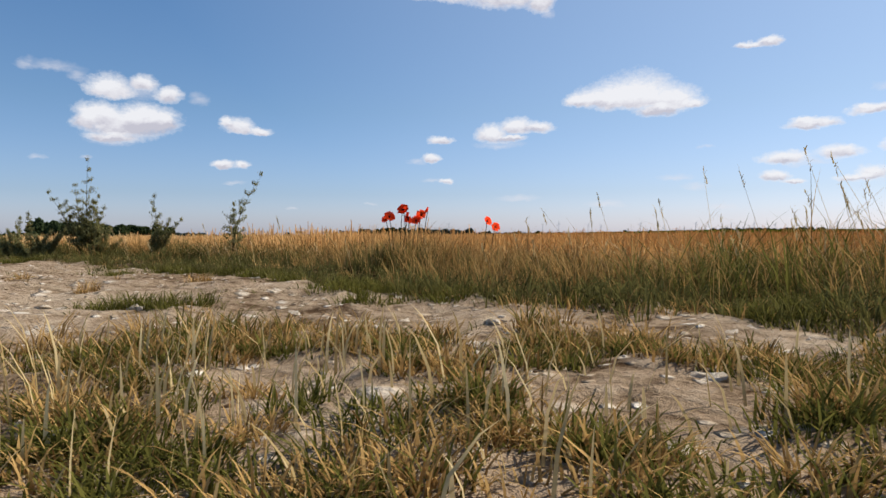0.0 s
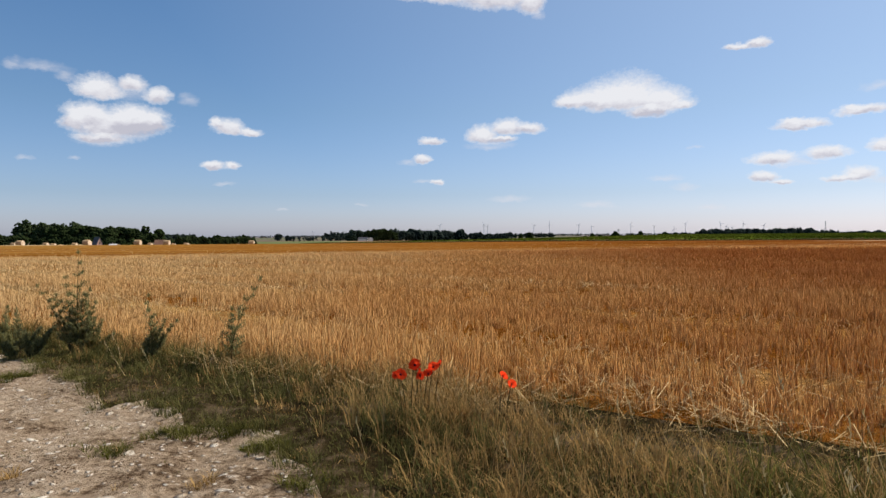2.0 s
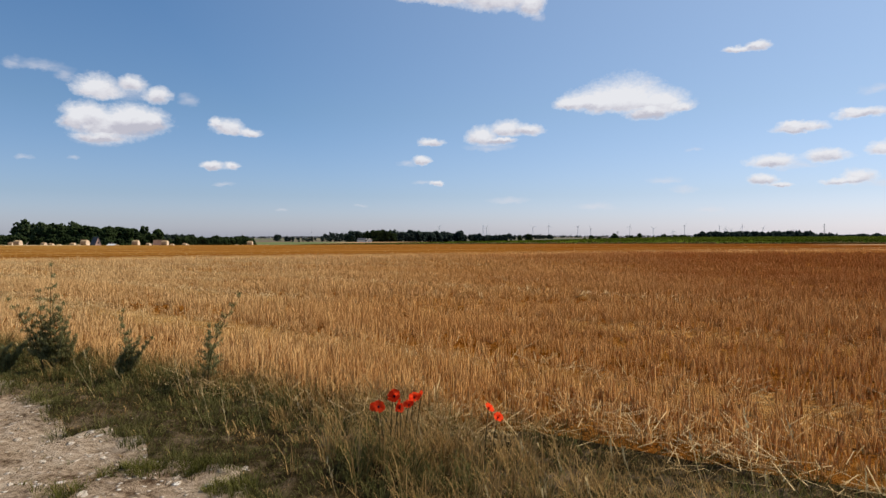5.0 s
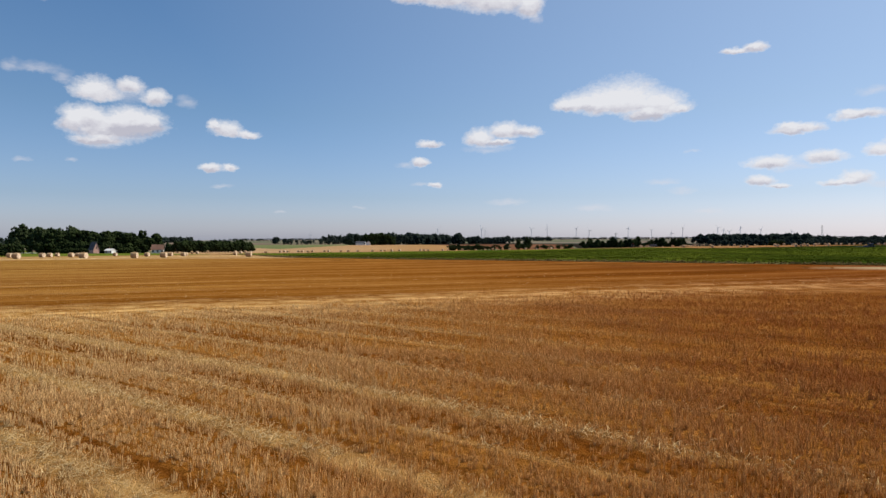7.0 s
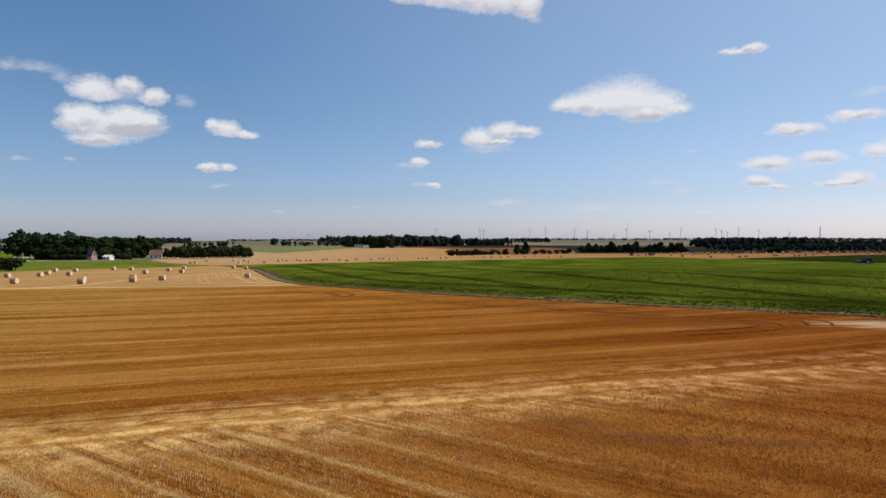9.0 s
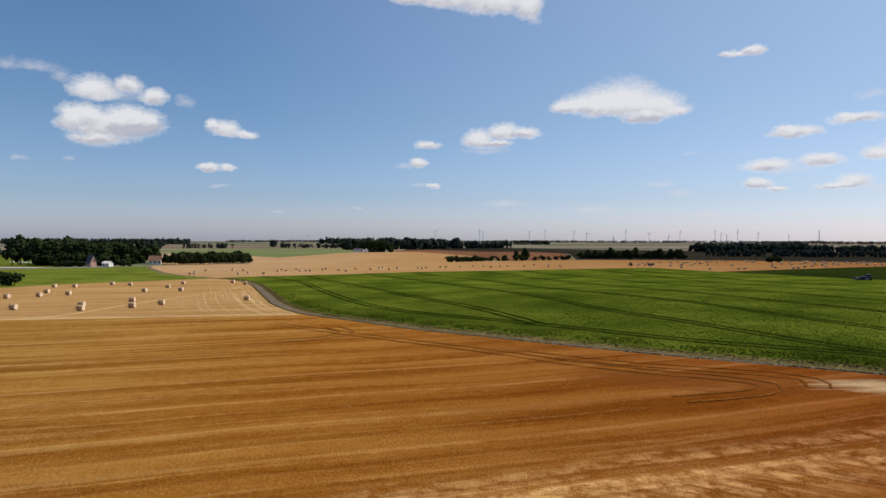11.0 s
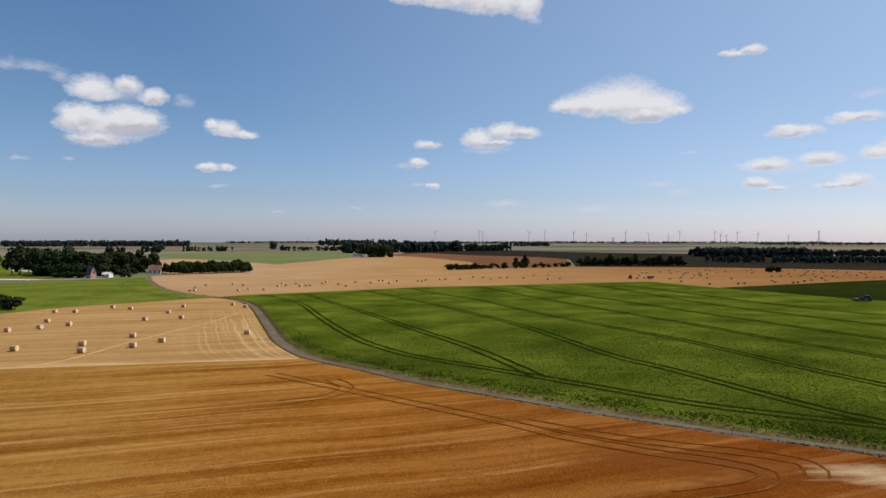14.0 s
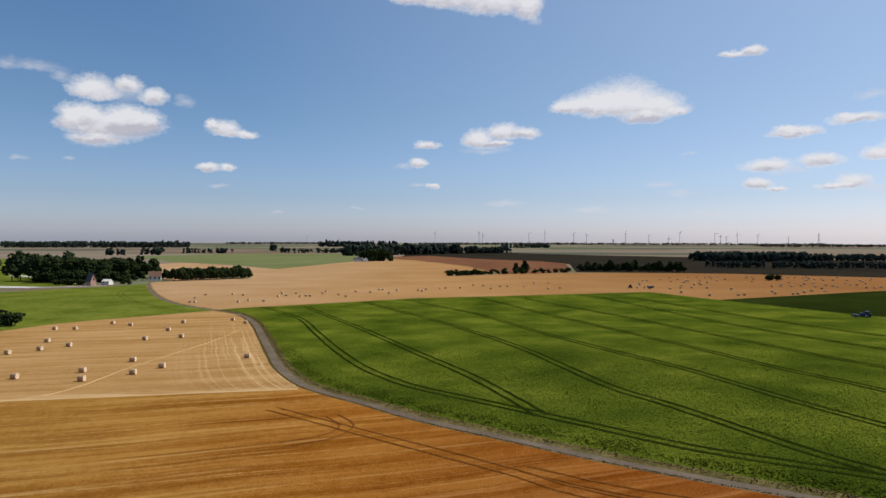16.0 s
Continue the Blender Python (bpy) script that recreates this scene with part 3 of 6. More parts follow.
M["gravel"] = surface("pale_gravel", (0.34, 0.33, 0.31), (0.44, 0.43, 0.41), (0.54, 0.53, 0.51), 2, 0.1, 0.95, 0.3, 0.02)
M["blue"] = plain("blue_paint", (0.012, 0.035, 0.16), 0.35, 0.5)
M["red"] = plain("red_paint", (0.32, 0.03, 0.02), 0.4, 0.5)
M["rubber"] = plain("tyre_rubber", (0.025, 0.025, 0.025), 0.85, 0.2)
M["steel"] = plain("dark_steel", (0.10, 0.10, 0.105), 0.5, 0.4, 0.6)
M["turbine_grey"] = plain("turbine_grey", (0.68, 0.70, 0.74), 0.5, 0.3)
M["white_paint"] = plain("white_paint", (0.72, 0.73, 0.74), 0.5, 0.4)
M["grey_steel"] = plain("galvanised_steel", (0.34, 0.35, 0.36), 0.55, 0.4, 0.3)
M["petal"] = leafy("poppy_petals", (0.86, 0.035, 0.010), (0.95, 0.13, 0.035), 0.6, 0.75)
M["poppy_heart"] = plain("poppy_heart", (0.02, 0.015, 0.02), 0.8, 0.1)


# ---- mesh helpers ----
def mesh_of(name, co, faces_n, loops, material, smooth=False):
    """A mesh from arrays: points, corner counts and corner indices."""
    me = bpy.data.meshes.new(name)
    co, faces_n, loops = np.asarray(co, np.float32), np.asarray(faces_n, np.int32), np.asarray(loops, np.int32)
    me.vertices.add(len(co))
    me.vertices.foreach_set("co", co.ravel())
    me.loops.add(len(loops))
    me.loops.foreach_set("vertex_index", loops)
    me.polygons.add(len(faces_n))
    me.polygons.foreach_set("loop_start", np.concatenate([[0], np.cumsum(faces_n)[:-1]]).astype(np.int32))
    me.polygons.foreach_set("loop_total", faces_n)
    me.update(calc_edges=True)
    me.validate()
    if smooth:
        me.polygons.foreach_set("use_smooth", np.ones(len(faces_n), bool))
    me.materials.append(material)
    return me


def part(name, bm, material, parent=None, label="", smooth=False):
    me = bpy.data.meshes.new(name)
    bm.normal_update()
    bm.to_mesh(me)
    bm.free()
    if smooth:
        me.polygons.foreach_set("use_smooth", np.ones(len(me.polygons), bool))
    me.materials.append(material)
    ob = new(name, me)
    if parent:
        ob.parent = parent
    return tagged(ob, label)


def box(bm, x0, x1, y0, y1, z0, z1, bevel=0.0):
    r = bmesh.ops.create_cube(bm, size=1.0, matrix=Matrix.Translation(((x0 + x1) / 2, (y0 + y1) / 2, (z0 + z1) / 2)) @ Matrix.Diagonal((x1 - x0, y1 - y0, z1 - z0, 1)))
    if bevel:
        es = list({e for v in r["verts"] for e in v.link_edges})
        bmesh.ops.bevel(bm, geom=es, offset=bevel, segments=2, affect="EDGES")


def tube(bm, a, b, ra, rb, sides=8, caps=True):
    """A tapered round bar from a to b."""
    a, b = Vector(a), Vector(b)
    d = b - a
    m = Matrix.Translation((a + b) / 2) @ d.to_track_quat("Z", "Y").to_matrix().to_4x4()
    bmesh.ops.create_cone(bm, cap_ends=caps, segments=sides, radius1=ra, radius2=rb, depth=d.length, matrix=m)


# ---- the lie of the land ----
FALL_Y = np.array([40, 90, 120, 210, 320, 420, 520, 600, 828, 1000, 1500, 2500, 5000], float)
FALL_Z = np.array([0, -0.4, -1.0, -3.0, -4.5, -7.5, -9, -9.3, -6, -10, -13, -12, -10], float)


def lie(x, y):
    """Height of the ground: a gentle crest, a dip beyond it, a hill, then the plain."""
    x, y = np.asarray(x, float), np.asarray(y, float)
    z = sum(np.interp(y * (1 + d), FALL_Y, FALL_Z) for d in (-0.08, -0.04, 0, 0.04, 0.08)) / 5
    crest = 0.95 * np.exp(-((y - 118) / 46) ** 2) * np.clip((x + 4) / 44, 0, 1)
    return z + crest + 3.0 * np.exp(-((x - 220) ** 2 + (y - 390) ** 2) / 28800)


def rough(x, y):
    """Small unevenness of the track and the verge close by."""
    x, y = np.asarray(x, float), np.asarray(y, float)
    z = (0.014 * np.sin(5.1 * x + 2.3 * y) * np.sin(3.7 * y - 1.9 * x + 1) + 0.010 * np.sin(13 * x - 7 * y) * np.sin(11 * y + 5 * x)
         + 0.008 * np.sin(29 * x + 17 * y + 2) * np.sin(31 * y - 13 * x) + 0.012 * np.sin(1.7 * x + 0.6) * np.sin(2.1 * y))
    return z * np.clip((14 - np.hypot(x, y)) / 6, 0, 1)


# the track and the verge are laid out in a plan of their own, which is set into the fields a little smaller
NEAR, NEAR_X, NEAR_Y = 0.817, -0.163, -0.116
SHRINK = Matrix.Translation((NEAR_X, NEAR_Y, 0)) @ Matrix.Scale(NEAR, 4)


def near_xy(x, y):
    return (np.asarray(x, float) - NEAR_X) / NEAR, (np.asarray(y, float) - NEAR_Y) / NEAR


def set_in(ob):
    ob.matrix_basis = SHRINK @ ob.matrix_basis
    return ob


def land(x, y):
    return lie(x, y) + NEAR * rough(*near_xy(x, y))


SLOPE = 0.58    # the field's near edge runs along y + 0.58 x = const


def edge_v(x, y):
    return y + SLOPE * x


def front_v(x):
    """Where the chalk track gives way to the grass of the verge."""
    return (np.interp(x, [-60, -3, -2.3, -1.9, -1.5, -0.9, -0.6, -0.3, -0.1, 0.4, 0.7, 1.05, 3, 60], [3.7, 3.85, 3.6, 3.35, 3.25, 3.2, 3.15, 2.95, 2.65, 2.55, 2.5, 2.4, 2.3, 2.3])
            + 0.08 * np.sin(9 * np.asarray(x)) + 0.05 * np.sin(23 * np.asarray(x) + 1))


FIELD_V = 4.3


def curve_through(pts, step):
    """A smooth line through the points, with steps of about that length."""
    p = np.array(pts, float)
    p = np.vstack([2 * p[0] - p[1], p, 2 * p[-1] - p[-2]])
    out = []
    for i in range(1, len(p) - 2):
        a, b, c, d = p[i - 1:i + 3]
        n = max(2, int(np.linalg.norm(c - b) / step))
        for t in np.arange(n) / n:
            out.append(0.5 * (2 * b + (c - a) * t + (2 * a - 5 * b + 4 * c - d) * t * t + (3 * b - a - 3 * c + d) * t ** 3))
    out.append(p[-2])
    return np.array(out)


ROAD = curve_through([(150, -12), (60, 40), (33.2, 56.6), (21.4, 64.4), (12.8, 71.2), (4.9, 77.7), (-0.3, 82.2), (-8.9, 91.6), (-13.5, 96.2), (-18.3, 102), (-21.9, 108.5),
                      (-26.5, 119), (-31.3, 133.4), (-39.8, 160), (-50.7, 193), (-62.2, 218.5), (-75, 233.5), (-92.7, 252.4), (-113.6, 282.5), (-141.6, 337),
                      (-170, 400), (-190, 448), (-205, 485), (-240, 540)], 3.0)


def beside(line, off):
    t = np.gradient(line, axis=0)
    t /= np.linalg.norm(t, axis=1)[:, None]
    return line + np.stack([-t[:, 1], t[:, 0]], 1) * off


def from_line(x, y, line):
    """Distance of points from a line."""
    best = np.full(len(x), 1e9)
    for a, b in zip(line[:-1], line[1:]):
        d = b - a
        s = np.clip(((x - a[0]) * d[0] + (y - a[1]) * d[1]) / (d @ d), 0, 1)
        best = np.minimum(best, np.hypot(x - a[0] - s * d[0], y - a[1] - s * d[1]))
    return best


def inside(x, y, poly):
    x, y = np.asarray(x), np.asarray(y)
    hit = np.zeros(len(x), bool)
    n = len(poly)
    for i in range(n):
        (x0, y0), (x1, y1) = poly[i], poly[(i + 1) % n]
        if y0 == y1:
            continue
        c = (y0 > y) != (y1 > y)
        hit ^= c & (x < (x1 - x0) * (y - y0) / (y1 - y0) + x0)
    return hit


def swath_y(x):
    """The line between the brown stubble and the paler stubble where the bales lie."""
    return 92.8 + (np.asarray(x) + 60.4) * 0.165


k_cross = int(np.argmin(np.hypot(ROAD[:, 0] + 75, ROAD[:, 1] - 233.5)))
NEAR_ROAD = [tuple(p) for p in ROAD[:k_cross + 1]]
PALE_FAR = [(-75, 233), (-99, 206), (-109, 193), (-114, 174), (-190, 110)]
CROP_FAR = [(-75, 235), (-68, 242), (-2, 283), (67, 297), (110, 304), (124, 261), (164, 276), (225, 300), (420, 345)]
FIELD_SIDE = NEAR_ROAD + PALE_FAR + [(-500, 60), (-500, -500), (150, -500)]
CROP = NEAR_ROAD + CROP_FAR + [(700, 200), (700, -300), (150, -300)]
MEADOW = [tuple(p) for p in ROAD[k_cross:] if p[1] < 425] + [(-205, 366), (-214, 330), (-420, 290), (-420, 150), (-190, 110), (-114, 174), (-109, 193), (-99, 206)]
HILL = CROP_FAR + [(420, 480), (368, 492), (279, 557), (159, 583), (57, 559), (20, 535), (67, 606), (52, 697), (9.5, 802), (-42, 1003), (-56, 951), (-91, 805), (-120, 724), (-148, 653), (-164, 605), (-137, 510), (-182, 462), (-190, 446)] + [tuple(p) for p in ROAD[::-1] if 240 < p[1] < 446]
# outline of the cloud shadow that is painted on the crop
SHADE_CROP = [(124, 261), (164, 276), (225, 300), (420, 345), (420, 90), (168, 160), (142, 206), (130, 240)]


def canopy(x, y):
    """Height of the closed leaf canopy over the soil of the crop."""
    x, y = np.asarray(x, float), np.asarray(y, float)
    h = np.zeros(len(x))
    k = inside(x, y, CROP) & (np.hypot(x, y) < 700)
    if k.any():
        far = np.array(CROP_FAR, float)
        h[k] = 0.25 * np.clip((from_line(x[k], y[k], ROAD) - 2.3) / 1.2, 0, 1) * np.clip(from_line(x[k], y[k], far) / 4, 0, 1)
    return h


PLOUGH = [(-42, 1003), (9.5, 802), (52, 697), (67, 606), (74, 546), (145, 600), (174, 764), (87, 1042), (15, 1272), (-60, 1176)]
DARK = [(-40, 1150), (90, 1000), (175, 745), (145, 590), (279, 557), (370, 492), (620, 520), (640, 1000), (366, 1340), (174, 1711), (-30, 1500)]
PASTURE = [(-543, 1197), (-423, 1467), (-138, 1456), (-89, 1093), (-91, 805), (-120, 724), (-148, 653), (-226, 738), (-312, 794), (-466, 1068)]
LEFT_STRIP = [(-313, 728), (-292, 778), (-222, 726), (-148, 653), (-162, 608), (-150, 530), (-182, 463), (-269, 628)]
VILLAGE_MEADOW = [(-700, 860), (-644, 1000), (-431, 689), (-347, 578), (-292, 512), (-257, 458), (-215, 412), (-227, 384), (-238, 365), (-420, 300), (-700, 400)]

FIELDS = [  # name, material, label
    ("road", "road", "narrow worn grey country road along the crop"),
    ("roadside_verge", "roadside", "rough dry grass verge beside the country road"),
    ("chalk_track", "chalk", "pale stony chalk track with patches of grass"),
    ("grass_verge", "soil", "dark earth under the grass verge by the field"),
    ("pale_stubble_field", "stubble_pale", "pale cut stubble field with round bales"),
    ("stubble_field", "stubble", "orange-brown cut stubble field with straw lines"),
    ("crop_field", "crop", "green leafy crop field with dark wheel lines"),
    ("dark_crop_field", "shade_crop", "green crop with a cloud's shadow painted in, where the blue tractor stands"),
    ("meadow", "meadow", "bright green meadow beside the road bend"),
    ("stubble_hill", "stubble_hill", "pale stubble hillside dotted with bales"),
    ("ploughed_field", "plough", "red-brown ploughed field behind the hedge"),
    ("dark_field", "dark_crop", "dark grey-green field before the woods"),
    ("pasture", "pasture", "pale green pasture beyond the village trees"),
    ("stubble_strip", "stubble_hill", "pale stubble strip behind the hedge"),
    ("village_meadow", "meadow", "green meadow beside the village copse"),
    ("far_farmland", "far", "patchwork of far fields reaching the horizon"),
]


def build_ground():
    pts, edges = [], []

    def line(p, step, closed=False):
        p = [np.array(q, float) for q in p]
        if closed:
            p = p + [p[0]]
        start = len(pts)
        for a, b in zip(p[:-1], p[1:]):
            n = max(1, int(np.linalg.norm(b - a) / step))
            for t in np.arange(n) / n:
                pts.append(a + (b - a) * t)
        if closed:
            end = len(pts)
            edges.extend((i, i + 1) for i in range(start, end - 1))
            edges.append((end - 1, start))
        else:
            pts.append(p[-1])
            edges.extend((i, i + 1) for i in range(start, len(pts) - 1))

    for off in (0.85, -0.85, 1.5, -2.1):
        line(beside(ROAD, off), 50)
    xs = np.concatenate([np.arange(-60, -6, 1.5), np.arange(-6, 5, 0.08), np.arange(5, 60, 1.5)])
    line(np.stack([NEAR_X + NEAR * xs, NEAR_Y + NEAR * (front_v(xs) - SLOPE * xs)], 1), 5)
    line([(NEAR_X + NEAR * k, NEAR_Y + NEAR * (FIELD_V - SLOPE * k)) for k in (-90, 90)], 0.5)
    line([(-200, swath_y(-200)), (-19.5, swath_y(-19.5))], 4)
    for poly in (PALE_FAR, CROP_FAR):
        line(poly, 8)
    for poly in (MEADOW, HILL, SHADE_CROP, PLOUGH, DARK, PASTURE, LEFT_STRIP, VILLAGE_MEADOW):
        line(poly, 15, True)
    r = 0.98
    k = 0
    while r < 4850:
        front = np.linspace(-55, 55, 150) + (0.37 if k % 2 else 0)
        back = np.linspace(58, 302, 44)
        for a in np.radians(np.concatenate([front, back])):
            x, y = r * math.sin(a), r * math.cos(a)
            if not (-3.59 < x < 2.86 and -0.1 < y < 4.95):
                pts.append(np.array((x, y)))
        r *= 1.055
        k += 1
    jog = np.random.default_rng(3)
    for x in np.arange(-4.2, 3.7, 0.05):
        for y in np.arange(0.02, 6.2, 0.05):
            pts.append((np.array((x, y)) + jog.uniform(-0.015, 0.015, 2)) * NEAR + (NEAR_X, NEAR_Y))
    for a in np.radians(np.arange(0, 360, 4)):
        pts.append(np.array((4900 * math.sin(a), 4900 * math.cos(a))))
    from mathutils.geometry import delaunay_2d_cdt
    v, _, f, _, _, _ = delaunay_2d_cdt([Vector(p) for p in pts], edges, [], 0, 1e-4)
    v = np.array([(p.x, p.y) for p in v])
    f = np.array([t for t in f if len(t) == 3])
    c = v[f].mean(axis=1)
    x, y = c[:, 0], c[:, 1]
    d = np.full(len(x), 1e9)
    near = (np.hypot(x, y) < 700)
    d[near] = from_line(x[near], y[near], ROAD)
    left = inside(x, y, FIELD_SIDE)
    near_x, near_y = near_xy(x, y)
    local = edge_v(near_x, near_y)
    kind = np.full(len(x), 15)
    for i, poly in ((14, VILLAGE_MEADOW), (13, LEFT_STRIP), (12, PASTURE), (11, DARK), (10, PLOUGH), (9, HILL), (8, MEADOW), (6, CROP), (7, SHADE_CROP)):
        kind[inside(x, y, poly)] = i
    kind[left] = 5
    kind[left & (y > swath_y(x))] = 4
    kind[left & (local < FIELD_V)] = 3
    kind[left & (local < front_v(near_x))] = 2
    side = d < 2.15
    side2 = d < 1.55
    east = inside(x, y, CROP)
    kind[(side & east & (kind < 14)) | (side2 & ~east & (y < 420))] = 1
    kind[d < 0.87] = 0
    z = land(v[:, 0], v[:, 1])
    by = np.hypot(v[:, 0], v[:, 1]) < 700
    low = np.full(len(v), 9.0)
    low[by] = from_line(v[by, 0], v[by, 1], ROAD)
    z -= np.where(low < 0.95, 0.2, 0.0)      # the road lies a little below its verges
    z += canopy(v[:, 0], v[:, 1])
    co = np.column_stack([v, z])
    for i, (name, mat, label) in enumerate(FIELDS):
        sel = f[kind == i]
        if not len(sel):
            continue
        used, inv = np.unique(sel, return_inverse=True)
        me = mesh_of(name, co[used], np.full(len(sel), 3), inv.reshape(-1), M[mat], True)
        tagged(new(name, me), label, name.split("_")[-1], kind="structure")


build_ground()


# ---- scattered plants ----
rng = np.random.default_rng(11)
VIEW = 46.0     # half width, in degrees, of the fan ahead in which small plants are sown


def fan(n, r0, r1, half=VIEW):
    r = np.sqrt(rng.uniform(r0 * r0, r1 * r1, n))
    a = np.radians(rng.uniform(-half, half, n) - 1.5)
    return 0.2 + r * np.sin(a), 0.6 + r * np.cos(a)


def stuff(name, me, label, category):
    return tagged(new(name, me), label, category, kind="stuff")


def near_stuff(name, me, label, category):
    return set_in(stuff(name, me, label, category))


def stalks(x, y, z, h, w, lean, turn):
    """Straight straws: three-sided, tapered, cut off at the top."""
    n = len(x)
    ang = rng.uniform(0, 6.28, n)[:, None] + np.array([0, 2.094, 4.189])
    ox, oy = np.cos(ang), np.sin(ang)
    dx, dy = np.cos(turn) * np.sin(lean) * h, np.sin(turn) * np.sin(lean) * h
    lo = np.stack([x[:, None] + ox * w[:, None], y[:, None] + oy * w[:, None], np.repeat(z[:, None], 3, 1)], 2)
    hi = np.stack([x[:, None] + dx[:, None] + 0.8 * ox * w[:, None], y[:, None] + dy[:, None] + 0.8 * oy * w[:, None], np.repeat((z + np.cos(lean) * h)[:, None], 3, 1)], 2)
    co = np.concatenate([lo, hi], 1).reshape(-1, 3)
    base = np.array([0, 1, 4, 3, 1, 2, 5, 4, 2, 0, 3, 5, 3, 4, 5])
    loops = (np.arange(n)[:, None] * 6 + base).reshape(-1)
    return co, np.tile([4, 4, 4, 3], n), loops


def blades(x, y, z, h, w, bend, turn):
    """Grass blades that narrow to a tip and arch over."""
    n = len(x)
    sx, sy = -np.sin(turn), np.cos(turn)
    px, py = np.cos(turn), np.sin(turn)
    rows = []
    for f, ww in ((0.0, 1.0), (0.45, 0.8), (0.8, 0.5)):
        off = bend * h * f * f
        for s in (-1, 1):
            rows.append(np.stack([x + px * off + s * sx * w * ww / 2, y + py * off + s * sy * w * ww / 2, z + h * f * (1 - 0.25 * bend * f)], 1))
    rows.append(np.stack([x + px * bend * h, y + py * bend * h, z + h * (1 - 0.3 * bend)], 1))
    co = np.stack(rows, 1).reshape(-1, 3)
    base = np.array([0, 1, 3, 2, 2, 3, 5, 4, 4, 5, 6])
    return co, np.tile([4, 4, 3], n), (np.arange(n)[:, None] * 7 + base).reshape(-1)


def join(*sets):
    co, fn, lo, k = [], [], [], 0
    for a, b, c in sets:
        co.append(a), fn.append(b), lo.append(c + k)
        k += len(a)
    return np.concatenate(co), np.concatenate(fn), np.concatenate(lo)


def in_stubble(x, y):
    d = np.full(len(x), 99.0)
    far = y > 40
    if far.any():
        d[far] = from_line(x[far], y[far], ROAD)
    return inside(x, y, FIELD_SIDE) & (edge_v(*near_xy(x, y)) > FIELD_V + 0.05) & (y < swath_y(x)) & (d > 2.5)


def headland(x):
    """Where the lines along the edge meet the long lines of the field."""
    return 26.0 + 0.33 * x - 0.001 * x * x


def combine_line(x, y):
    """How far a place lies in a bare line, and how far in dropped straw."""
    v = y + LINE_SLOPE * x + 0.12 * np.sin(0.4 * x)
    bare, pale = np.zeros(len(x)), np.zeros(len(x))
    for c, w in BARE_LINES:
        bare = np.maximum(bare, np.clip(1.6 - np.abs(v - c) / w, 0, 1))
    for c, w in PALE_LINES:
        pale = np.maximum(pale, np.clip(1.6 - np.abs(v - c) / w, 0, 1))
    return bare, pale * np.clip((7 - x) / 9, 0.15, 1)


def sow_stubble():
    sets = []
    norm = math.hypot(1, LINE_SLOPE)
    for tufts, r0, r1, per, row, wide in ((10500, 2.0, 6.5, 6, 0.110, 0.0026), (24000, 6.5, 14, 5, 0.125, 0.0034), (44000, 14, 32, 3, 0.25, 0.0056)):
        x, y = fan(tufts, r0, r1)
        v = (y + LINE_SLOPE * x) / norm
        dv = np.round(v / row) * row - v + rng.normal(0, 0.014, tufts)
        x, y = x + dv * LINE_SLOPE / norm, y + dv / norm
        bare, pale = combine_line(x, y)
        thin = np.clip(0.5 + 0.5 * np.sin(1.3 * x + 2.1 * y + 2 * np.sin(0.7 * x)) * np.sin(1.7 * y - 0.9 * x), 0.25, 1)
        ok = in_stubble(x, y) & (rng.uniform(0, 1, tufts) > 0.95 * bare) & (rng.uniform(0, 1, tufts) > 0.95 * pale) & (rng.uniform(0, 1, tufts) < 0.35 + 0.9 * thin)
        ok &= (rng.uniform(0, 1, tufts) > (np.hypot(x, y) - 22) / 12) & (y < headland(x) - 0.8 + rng.normal(0, 0.8, tufts))
        x, y = x[ok], y[ok]
        tall = np.repeat(np.clip(rng.normal(0.108, 0.030, len(x)), 0.04, 0.19), per)
        x = np.repeat(x, per) + rng.normal(0, 0.018 if r0 < 10 else 0.05, len(x) * per)
        y = np.repeat(y, per) + rng.normal(0, 0.018 if r0 < 10 else 0.05, len(y) * per)
        n = len(x)
        h = tall * rng.uniform(0.65, 1.2, n) * (0.85 + 0.3 * np.sin(0.9 * x + 1.3 * y) * np.sin(1.1 * y - 0.5 * x))
        sets.append(stalks(x, y, land(x, y) - 0.01, h, wide * rng.uniform(0.7, 1.3, n), np.abs(rng.normal(0, 0.24, n)), rng.uniform(0, 6.28, n)))
    stuff("stubble_stalks", mesh_of("stubble_stalks", *join(*sets), M["straw"]), "cut orange straw stalks standing in drill rows", "stubble")
    # loose straw: along the edge, in the dropped lines, on the headland bend, thinly elsewhere
    x, y = fan(60000, 2.0, 44)
    u, v = near_xy(x, y)
    v = edge_v(u, v)
    heap = np.clip(0.5 + 0.8 * np.sin(2.3 * x + 1.1 * y) * np.sin(3.1 * y - 1.7 * x), 0.1, 1)
    keep = rng.uniform(0, 1, len(x)) < 0.04 + 0.65 * combine_line(x, y)[1] + 0.75 * heap * np.exp(-((v - 4.9) / 0.6) ** 2) + 0.8 * heap * np.exp(-((y - headland(x)) / 1.8) ** 2)
    ok = keep & in_stubble(x, y)
    x1, y1 = x[ok], y[ok]
    # chaff and broken straw heaped where the combine turned at the edge
    a, b = rng.uniform(-1.5, 6, 5200), 4.0 + np.abs(rng.normal(0, 0.6, 5200))
    ok = rng.uniform(0, 1, 5200) < 0.12 + 1.1 * np.clip(np.sin(2.9 * a + 1.0) * np.sin(3.3 * b + 1.3 * a) + 0.25, 0, 1)
    a, b = a[ok], b[ok]
    # straw dropped in lines behind the combine
    lx, ly = [], []
    for c, w in PALE_LINES:
        q = int(26000 * w)
        u = rng.uniform(-16, 7, q)
